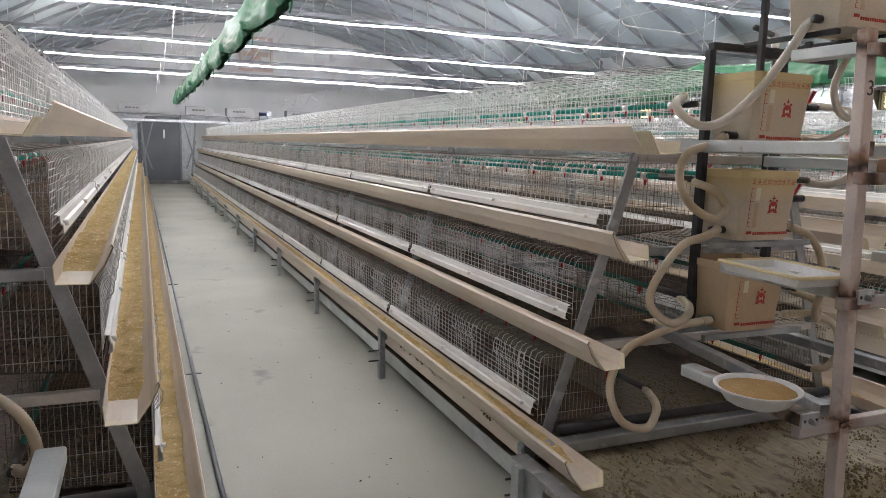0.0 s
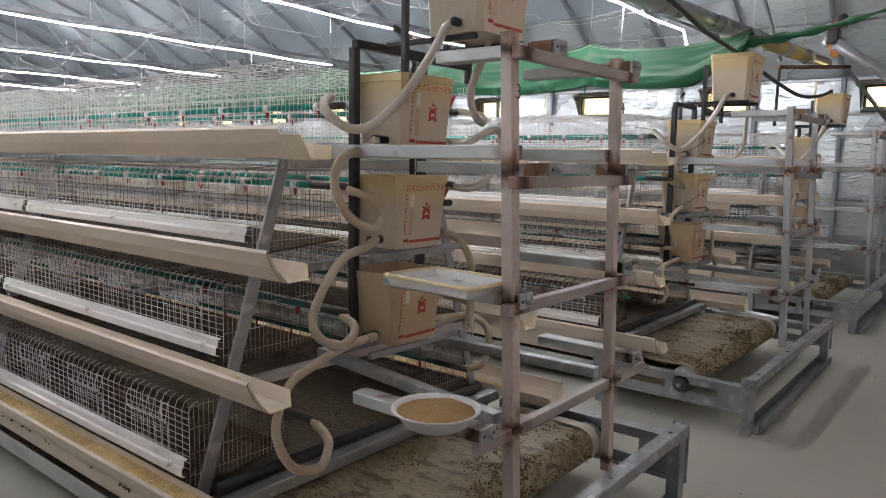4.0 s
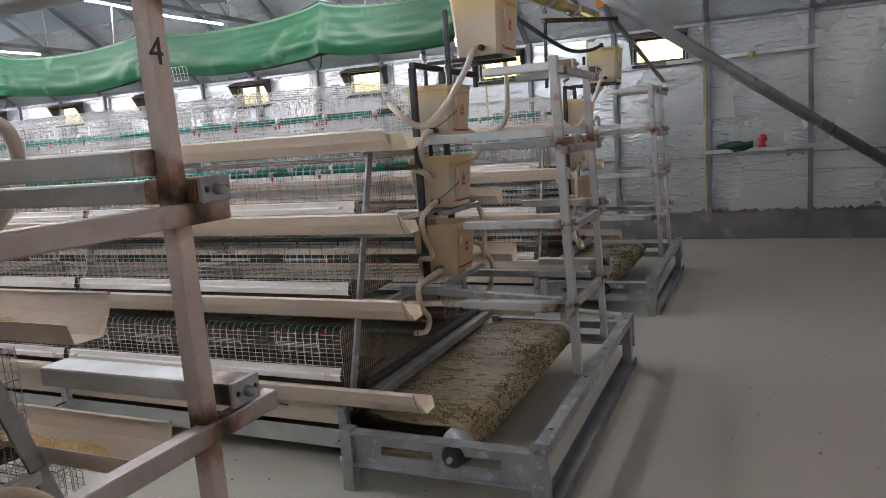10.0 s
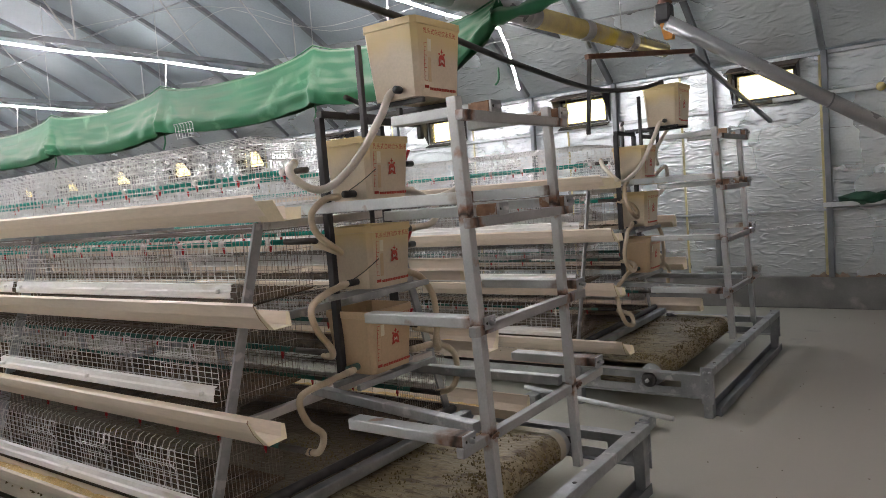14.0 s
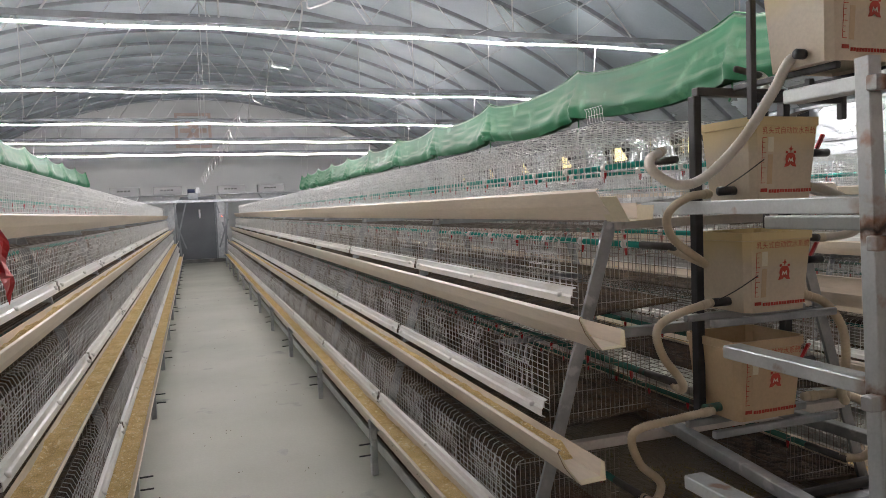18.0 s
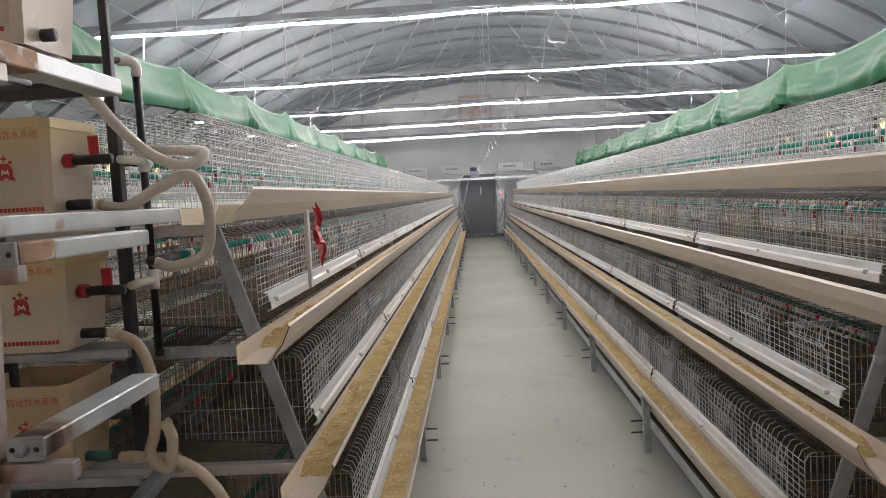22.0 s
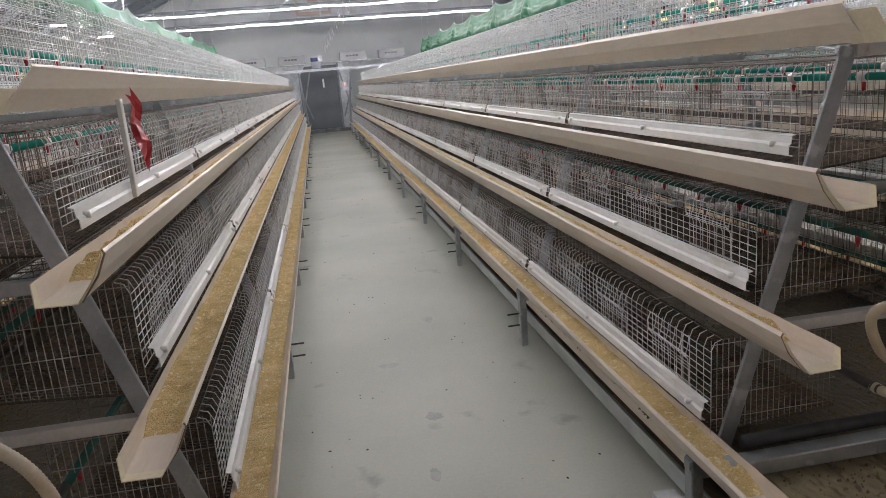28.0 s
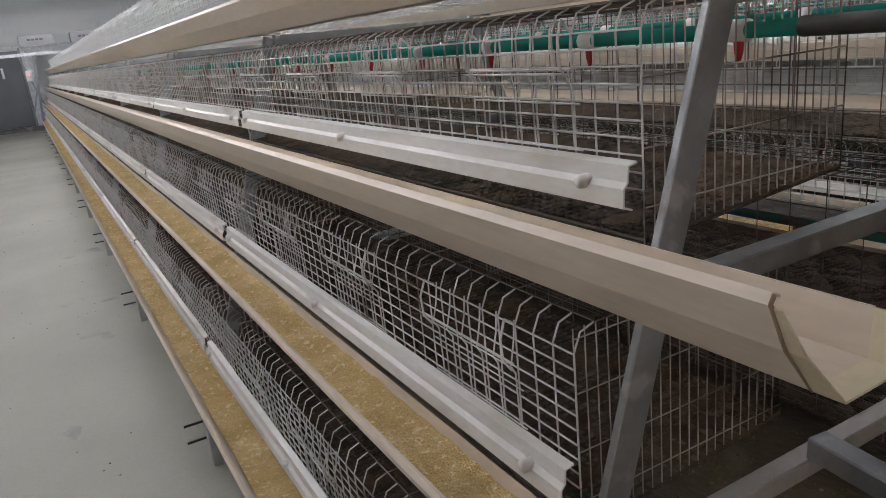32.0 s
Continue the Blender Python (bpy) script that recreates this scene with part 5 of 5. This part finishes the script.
for k, (xc, dz, a, a1, b) in enumerate(((-1.40, 0.18, 0.8, 1.6, 20.5), (4.48, -0.03, 0.75, 2.34, 20.5))):
    o = tarp(k + 3, a, a1, b)
    o.location = (xc, 0, dz)
    tail = [(0, a + 0.05, 2.66), (0.02, a - 0.25, 2.68), (0.05, a - 0.6, 2.74), (0.08, a - 1.0, 2.84)]
    part("gathered_end", Solid().tube(smooth_line(tail, 5), [0.045 + 0.012 * math.sin(q * 1.7) - 0.0018 * q for q in range(16)], 9), TARP, o)


# ---- feeding cart at the far end ----
for xc in ROWS:
    for s_ in (1, -1):
        t = thing("feed_hopper", "white sheet-steel feed hopper on the feeding gantry", "hopper", "feed hoppers", (xc + s_ * 0.62, 22.95, 0))
        part("box", Solid().box(-0.42, -0.2, 2.32, 0.42, 0.2, 2.58, 0.01), HOPPER, t)
        g = Solid()
        g.loft([[(-a, -b, z), (a, -b, z), (a, b, z), (-a, b, z)] for a, b, z in ((0.22, 0.12, 2.02), (0.40, 0.19, 2.315))], cap=True)
        part("funnel", g, STEEL, t)
        for i in range(4):
            part("slot", Solid().box(-0.22 + 0.1 * i, -0.206, 2.44, -0.14 + 0.1 * i, -0.199, 2.49), BLACKP, t)
t = thing("feed_gantry", "steel gantry beam carrying the feed hoppers over the rows", "gantry")
part("beam", Solid().box(WALL_L + 0.6, 22.7, 2.06, WALL_R - 0.6, 22.78, 2.14, 0.006), STEEL, t)
part("rail", Solid().tube([(WALL_L + 0.6, 22.74, 2.3), (WALL_R - 0.6, 22.74, 2.3)], 0.02, 8), STEEL, t)
for xa in (-1.55, 1.58, 4.8):
    for s_ in (1, -1):
        part("upright", Solid().bar((xa + s_ * 0.80, 22.74, 2.06), (xa + s_ * 0.66, 22.74, 0.3), 0.06, 0.06), BARE, t)
        part("brace", Solid().bar((xa + s_ * 0.45, 22.74, 2.06), (xa + s_ * 0.80, 22.74, 0.7), 0.045, 0.045), BARE, t)
        part("brace", Solid().bar((xa + s_ * 0.80, 22.70, 1.5), (xa + s_ * 0.50, 22.70, 0.6), 0.045, 0.045), BARE, t)
m_ = thing("drive_motor", "small blue electric motor on the gantry beam", "motor")
part("casing", Solid().tube([(1.20, 22.6, 2.42), (1.42, 22.6, 2.42)], 0.06, 14), BLUE, m_)
part("gearbox", Solid().box(1.44, 22.52, 2.34, 1.58, 22.68, 2.52, 0.012), STEEL, m_)
part("mount", Solid().box(1.2, 22.56, 2.14, 1.5, 22.66, 2.36, 0.01), BARE, m_)
t = thing("exhaust_fan", "round wall fan in a square wooden frame", "fan", at=(1.5, END_Y - 0.03, 4.6))
for a, b in (((-0.6, -0.6), (0.6, -0.5)), ((-0.6, 0.5), (0.6, 0.6)), ((-0.6, -0.5), (-0.5, 0.5)), ((0.5, -0.5), (0.6, 0.5))):
    part("frame", Solid().box(a[0], -0.06, a[1], b[0], 0.02, b[1], 0.008), WOODM, t)
for k in range(6):
    a = k * math.pi / 3
    part("blade", Solid().bar((0.06 * math.cos(a), -0.03, 0.06 * math.sin(a)), (0.44 * math.cos(a), -0.03, 0.44 * math.sin(a)), 0.16, 0.006, 0.001, (0.3 * -math.sin(a), 1, 0.3 * math.cos(a))), WOODM, t)
part("hub", Solid().tube([(0, -0.05, 0), (0, 0.0, 0)], 0.08, 12), STEEL, t)


# ---- loose things on row B's rack ----
t = thing("tray", "shallow cream plastic tray lying on a rack arm", "tray", at=(-0.385, 0.215, 1.159))
t.rotation_euler = (radians(0), radians(0), radians(-4))
def frustum(w, d, h, f):
    a, b = w / 2, d / 2
    return [[(-a * q + k, -b * q + k, z), (a * q - k, -b * q + k, z), (a * q - k, b * q - k, z), (-a * q + k, b * q - k, z)] for q, z, k in ((f, 0.0, 0), (1, h, 0), (1.03, h, 0), (1.03, h + 0.006, 0), (0.97, h + 0.006, 0), (f * 0.98, 0.006, 0))]
part("dish", Solid().loft(frustum(0.232, 0.35, 0.026, 0.92), cap=True), WHITE, t)
for a, c in (((-0.124, -0.184), (0.124, -0.172)), ((-0.124, 0.172), (0.124, 0.184)), ((-0.124, -0.172), (-0.112, 0.172)), ((0.112, -0.172), (0.124, 0.172))):
    part("rim", Solid().box(a[0], a[1], 0.026, c[0], c[1], 0.0375, 0.003), RIM, t, "yellowed rim")
t = thing("feed_bowl", "white enamel bowl of brown ground feed on a rack arm", "bowl", at=(-0.585, 0.10, 0.786))
g = Solid()
prof = [(0.0, 0.0), (0.08, 0.0), (0.095, 0.008), (0.124, 0.047), (0.133, 0.052), (0.132, 0.057), (0.120, 0.052), (0.09, 0.012), (0.0, 0.008)]
g.loft([[(r * math.cos(a) + 1e-5 * math.cos(a), r * math.sin(a) + 1e-5 * math.sin(a), z) for a in (2 * math.pi * j / 28 for j in range(28))] for r, z in prof], smooth=True)
bowl = part("bowl", g, WHITE, t)
g = Solid()
rings = []
for q in range(7):
    r = 0.002 + 0.115 * q / 6
    rings.append([(r * math.cos(a), r * math.sin(a), 0.045 + 0.016 * (1 - (q / 6) ** 2) + 0.005 * noise.noise((r * 30 * math.cos(a), r * 30 * math.sin(a), 1))) for a in (2 * math.pi * j / 24 for j in range(24))])
g.loft(rings, cap=False, smooth=True)
tagged(part("feed", g, MASH, t, "brown ground feed"), kind="stuff")
for ch, x in (("3", -0.395), ("4", 0.30)):
    cu = bpy.data.curves.new("post_number", "FONT")
    cu.body, cu.size, cu.extrude, cu.align_x, cu.align_y = ch, 0.062, 0.0006, "CENTER", "CENTER"
    tmp = new("post_number", cu)
    me = bpy.data.meshes.new_from_object(tmp.evaluated_get(bpy.context.evaluated_depsgraph_get()))
    bpy.data.objects.remove(tmp)
    me.materials.clear()
    me.materials.append(BLACKP)
    o = tagged(new("post_number", me), "hand-painted black %s on the rack post" % {"3": "three", "4": "four"}[ch], "number")
    o.matrix_basis = pose(x, -0.029, 1.76, 90, 0, 0)

# red ribbon and its white stick on the guard strip
t = thing("marker_stick", "white marker stick with a red plastic ribbon", "marker", at=(0.60, 1.60, 1.315))
part("stick", Solid().box(-0.006, -0.012, -0.06, 0.006, 0.012, 0.16, 0.002), PVC, t)
g = Solid()
g.loft([[(0.012 + 0.008 * math.sin(9 * v), 0.02 + 0.05 * v + 0.01 * math.sin(14 * v), 0.17 - 0.16 * v), (0.02 + 0.006 * math.cos(8 * v), 0.05 + 0.06 * v, 0.16 - 0.13 * v)] for v in (j / 10 for j in range(11))], closed=False)
g.loft([[(0.016 + 0.006 * math.cos(11 * v), 0.035 + 0.075 * v + 0.012 * math.sin(9 * v), 0.185 - 0.20 * v), (0.026 + 0.008 * math.sin(10 * v), 0.075 + 0.05 * v, 0.165 - 0.15 * v)] for v in (j / 10 for j in range(11))], closed=False)
part("ribbon", g, REDP, t, "crumpled red ribbon")
t.scale, t.location.z = (1.3, 1.3, 1.45), 1.342

# conduit on the floor beside the first row
t = thing("floor_pipe", "thin grey pipe laid along the floor beside the cages", "pipe")
part("pipe", Solid().tube([(-2.06 - 0.004 * y, y, 0.014) for y in (0.6, 4, 8, 12, 16, 20, 24.6)], 0.013, 8), BARE, t)
for y in (3.4, 6.6, 9.5, 12.5):
    part("bracket", Solid().box(-2.11 - 0.004 * y, y - 0.012, 0, -2.01 - 0.004 * y, y + 0.012, 0.006), BARE, t)

# loose tube beside the last row
t = thing("steel_tube", "loose zinc tube lying on blocks beside the belt frame", "tube")
part("tube", Solid().tube([(5.33, 1.25, 0.12), (5.06, 0.05, 0.10)], 0.017, 10), STEEL_LIGHT, t)
part("rest", Solid().box(5.2, 1.1, 0, 5.4, 1.2, 0.10, 0.006), STEEL, t)
part("rest", Solid().box(5.02, 0.2, 0, 5.18, 0.26, 0.086, 0.006), STEEL, t)

# ---- feed auger pipes and black supply hose ----
t = thing("feed_auger", "long grey feed auger pipe under the roof with a yellowed end", "auger pipe")
A1, A2 = Vector((7.38, 0.74, 2.77)), Vector((WALL_L + 0.1, 1.85, 2.80))
d = (A2 - A1)
part("pipe", Solid().tube([A1 + d * 0.16, A2], 0.074, 18), GREY_PIPE, t)
part("end_pipe", Solid().tube([A1, A1 + d * 0.162], 0.072, 18), YELLOW, t, "yellowed translucent end pipe")
for q in (0.05, 0.105, 0.16, 0.22, 0.3, 0.42, 0.56, 0.7, 0.85):
    part("clamp", Solid().tube([A1 + d * (q - 0.004), A1 + d * (q + 0.004)], 0.079, 18), GREY_PIPE, t)
for q in (0.06, 0.35, 0.65, 0.9):
    p = A1 + d * q
    part("hanger", Solid().tube([p, (p.x, p.y, roof_z(p.x) - 0.05)], 0.004, 5), ROD, t)
m_ = thing("auger_motor", "dark geared motor where the two feed pipes meet", "motor", at=(7.16, 0.64, 3.06))
part("gearbox", Solid().box(-0.07, -0.07, -0.10, 0.07, 0.07, 0.06, 0.02), DARK, m_)
part("flange", Solid().tube([(0.05, 0.03, -0.02), (0.13, 0.06, -0.05), (0.145, 0.065, -0.055)], [0.06, 0.06, 0.075], 16), STEEL, m_)
part("casing", Solid().tube([(-0.02, 0, 0.05), (0.04, -0.03, 0.13), (0.12, -0.06, 0.22)], [0.055, 0.06, 0.055], 16), RUSTY, m_, "rust-brown motor casing")
for q in range(5):
    c = Vector((0.04, -0.03, 0.13)).lerp(Vector((0.12, -0.06, 0.22)), 0.1 + 0.19 * q)
    part("cooling_fin", Solid().tube([c, c + Vector((0.004, -0.002, 0.005))], 0.067, 16), DARK, m_)
part("terminal_box", Solid().box(-0.02, -0.13, 0.07, 0.06, -0.07, 0.14, 0.012), BARE, m_)
part("cap", Solid().tube([(0.10, 0.06, 0.03), (0.16, 0.08, 0.06), (0.19, 0.09, 0.08)], [0.035, 0.03, 0.01], 12), AMBER, m_, "amber plastic cap")
part("chute", Solid().loft([[(a + 0.05, -b - 0.02, z) for a, b in ((-w, -w), (w, -w), (w, w), (-w, w))] for w, z in ((0.035, -0.24), (0.06, -0.10))], cap=True), AMBER, m_, "amber translucent chute")
t = thing("incoming_pipe", "sloping grey steel feed pipe coming in through the front corner", "auger pipe")
part("pipe", Solid().tube([(7.10, 0.60, 2.95), (9.70, -2.58, 0.74)], 0.065, 16), GREY_PIPE, t)
for q in (0.35, 0.7):
    a = Vector((7.10, 0.60, 2.95)).lerp(Vector((9.70, -2.58, 0.74)), q)
    part("clamp", Solid().tube([a, a + Vector((0.006, -0.01, -0.005))], 0.07, 16), BARE, t)
t = thing("pipe_bracket", "rusty angle bracket holding the auger end", "bracket")
part("bar", Solid().bar((6.15, 0.95, 2.61), (7.55, 0.52, 2.74), 0.04, 0.04), RUSTY, t)
part("strut", Solid().bar((6.18, 0.94, 2.60), (5.98, 0.90, 1.99), 0.03, 0.03), DARK, t)
part("strut", Solid().bar((7.53, 0.53, 2.71), (9.68, 0.30, 2.15), 0.04, 0.04), BARE, t)
part("strut", Solid().bar((6.2, 0.94, 2.68), (5.6, 1.2, 3.9), 0.03, 0.03), BARE, t)
t = thing("supply_hose", "black supply hose looping between the header tanks", "hose")
part("hose", Solid().tube(smooth_line([(ROWS[1] + 0.20, 0.50, 2.36), (0.9, 0.5, 2.50), (1.8, 0.5, 2.52), (2.6, 0.5, 2.42), (3.3, 0.5, 2.37), (4.2, 0.5, 2.28), (5.2, 0.5, 2.22), (6.0, 0.5, 2.28), (6.55, 0.5, 2.37)], 8), 0.016, 10), BLACKP, t)
part("end_fitting", Solid().tube([(6.55, 0.5, 2.30), (6.55, 0.5, 2.39)], 0.02, 10), BLACKP, t)

# festoon cable over the middle aisle
t = thing("festoon_cable", "white power cable hanging in loops above the middle aisle", "cable")
pts = [(2.02, 0.2, 2.83)]
for k in range(13):
    y, x = 1.20 + 1.61 * k, 1.95 - 0.024 * k
    pts += [(x, y, 2.80), (x + 0.01, y + 0.05, 2.76), (x + 0.01, y + 0.30, 2.65), (x + 0.01, y + 0.60, 2.57 + 0.02 * math.sin(5 * k)), (x, y + 0.85, 2.60), (x, y + 1.2, 2.67), (x, y + 1.52, 2.745), (x, y + 1.58, 2.80)]
pts.append((1.60, 22.6, 2.75))
part("cable", Solid().tube(smooth_line(pts, 4), 0.0055, 6), ROD, t)
part("wire", Solid().tube([(1.97, 0.2, 2.81), (1.61, 22.7, 2.80)], 0.0025, 5), ROD, t)

# things on the east wall
t = thing("tool_bundle", "bundle of dark green cloth laid on the wall girt", "cloth", at=(WALL_R - 0.125, -0.55, 1.195))
g = Solid()
g.loft([[(0.05 * math.cos(a) * (1 + 0.4 * math.sin(3 * v)), -0.26 + 0.44 * v, 0.035 + (0.05 + 0.02 * math.sin(3 * a + 4 * v)) * math.sin(a) * (1 - 0.5 * v) + 0.02 * math.sin(8 * v + 2 * a)) for a in (2 * math.pi * j / 12 for j in range(12))] for v in (q / 8 for q in range(9))], cap=True, smooth=True)
part("cloth", g, CLOTH, t)
part("flap", Solid().loft([[(-0.05, -0.12 + 0.02 * q, 0.02 - 0.012 * q * (3 - q * 0.4)), (-0.053, 0.10 - 0.035 * q, 0.02 - 0.013 * q)] for q in range(6)], closed=False), CLOTH, t)
t = thing("valve_wheel", "small red cast valve body on the wall girt", "valve", at=(WALL_R - 0.125, -0.92, 1.20))
part("body", Solid().tube([(0, 0, 0.0), (0, 0, 0.05), (0, 0, 0.10), (0, 0, 0.16)], [0.05, 0.03, 0.06, 0.035], 12), REDP, t)
t = thing("pulley", "yellow rope pulley hanging on the wall", "pulley", at=(WALL_R - 0.175, -0.80, 2.37))
part("wheel", Solid().tube([(-0.02, 0, 0), (0.02, 0, 0)], 0.045, 14), YELLOW, t)
part("hook", Solid().tube([(0, 0, 0.04), (0, -0.03, 0.09), (0.05, -0.12, 0.11)], 0.008, 6), STEEL, t)

# ---- debris ----
def crumbs(name, label, spots, m, lo, hi):
    g = Solid()
    rnd = random.Random(len(spots))
    for x, y, z in spots:
        q = rnd.uniform(lo, hi)
        ring = [(x + q * math.cos(a) * rnd.uniform(0.5, 1.3), y + q * math.sin(a) * rnd.uniform(0.5, 1.3), z) for a in (0, 1.26, 2.51, 3.77, 5.03)]
        g.add(ring + [(x, y, z + q * rnd.uniform(0.3, 0.9))], [(i, (i + 1) % 5, 5) for i in range(5)], True)
    o = tagged(new(name, g.mesh(name, m)), label, "debris", kind="stuff")
    return o


rnd = random.Random(8)
spots = [(rnd.uniform(1.0, 2.2), 0.3 + 14 * rnd.random() ** 1.5, 0.0) for _ in range(140)]
spots += [(rnd.uniform(-2.0, -1.0), 0.3 + 14 * rnd.random() ** 1.5, 0.0) for _ in range(120)]
spots += [(rnd.uniform(-3, 9.4), rnd.uniform(-2.4, -0.2), 0.0) for _ in range(160)]
g = Solid()
for x, y, w, l in ((1.41, 1.44, 0.035, 0.10), (1.46, 1.23, 0.05, 0.05), (1.52, 1.69, 0.03, 0.07), (1.60, 2.2, 0.05, 0.06), (1.45, 2.9, 0.08, 0.05), (1.78, 3.6, 0.05, 0.09)):
    rim = [(x + w * math.cos(a) * (0.75 + 0.5 * noise.noise((3 * math.cos(a) + x * 9, 3 * math.sin(a), y))), y + l * math.sin(a) * (0.75 + 0.5 * noise.noise((3 * math.sin(a), x * 7, 3 * math.cos(a) + y))), 0.0012) for a in (2 * math.pi * q / 18 for q in range(18))]
    g.add(rim + [(x, y, 0.0014)], [(q, (q + 1) % 18, 18) for q in range(18)])
tagged(new("floor_stains", g.mesh("floor_stains", STAIN)), "grey damp stains dried on the painted floor", "stain", kind="stuff")
crumbs("floor_crumbs", "dark crumbs of droppings scattered on the floor", spots, MANURE, 0.003, 0.008)
spots = [(WALL_R - 0.03 - 0.05 * rnd.random(), -2.6 + 2.6 * rnd.random(), 0.36) for _ in range(160)]
crumbs("curb_dirt", "brown earth and foam crumbs along the curb top", spots, DUST, 0.02, 0.07)

# drooping wires under the roof
rnd = random.Random(15)
for k in range(9):
    y = TRUSS_Y[k % 5] + 0.05
    x = MID + rnd.uniform(-5, 5)
    t = thing("roof_wire", "thin white wire drooping between roof ties", "wire", "roof wires")
    y2 = TRUSS_Y[1 + k % 5]
    dx = rnd.uniform(-2.0, 2.0)
    pts = [(x + dx * q, y + (y2 - y) * q, TIE_Z + 0.5 * rnd.random() * (0 < q < 1) - 0.35 * math.sin(math.pi * q)) for q in (0, 0.25, 0.5, 0.75, 1)]
    part("wire", Solid().tube(smooth_line(pts, 6), 0.0026, 5), ROD, t)

t = thing("control_box", "small grey control box with a lit red lamp on the gantry", "control box", at=(2.18, 22.60, 1.55))
part("case", Solid().box(-0.09, -0.05, -0.14, 0.09, 0.08, 0.14, 0.01), STEEL, t)
part("lamp", Solid().tube([(0, -0.065, 0.04), (0, -0.05, 0.04)], 0.022, 10), LAMPRED, t)
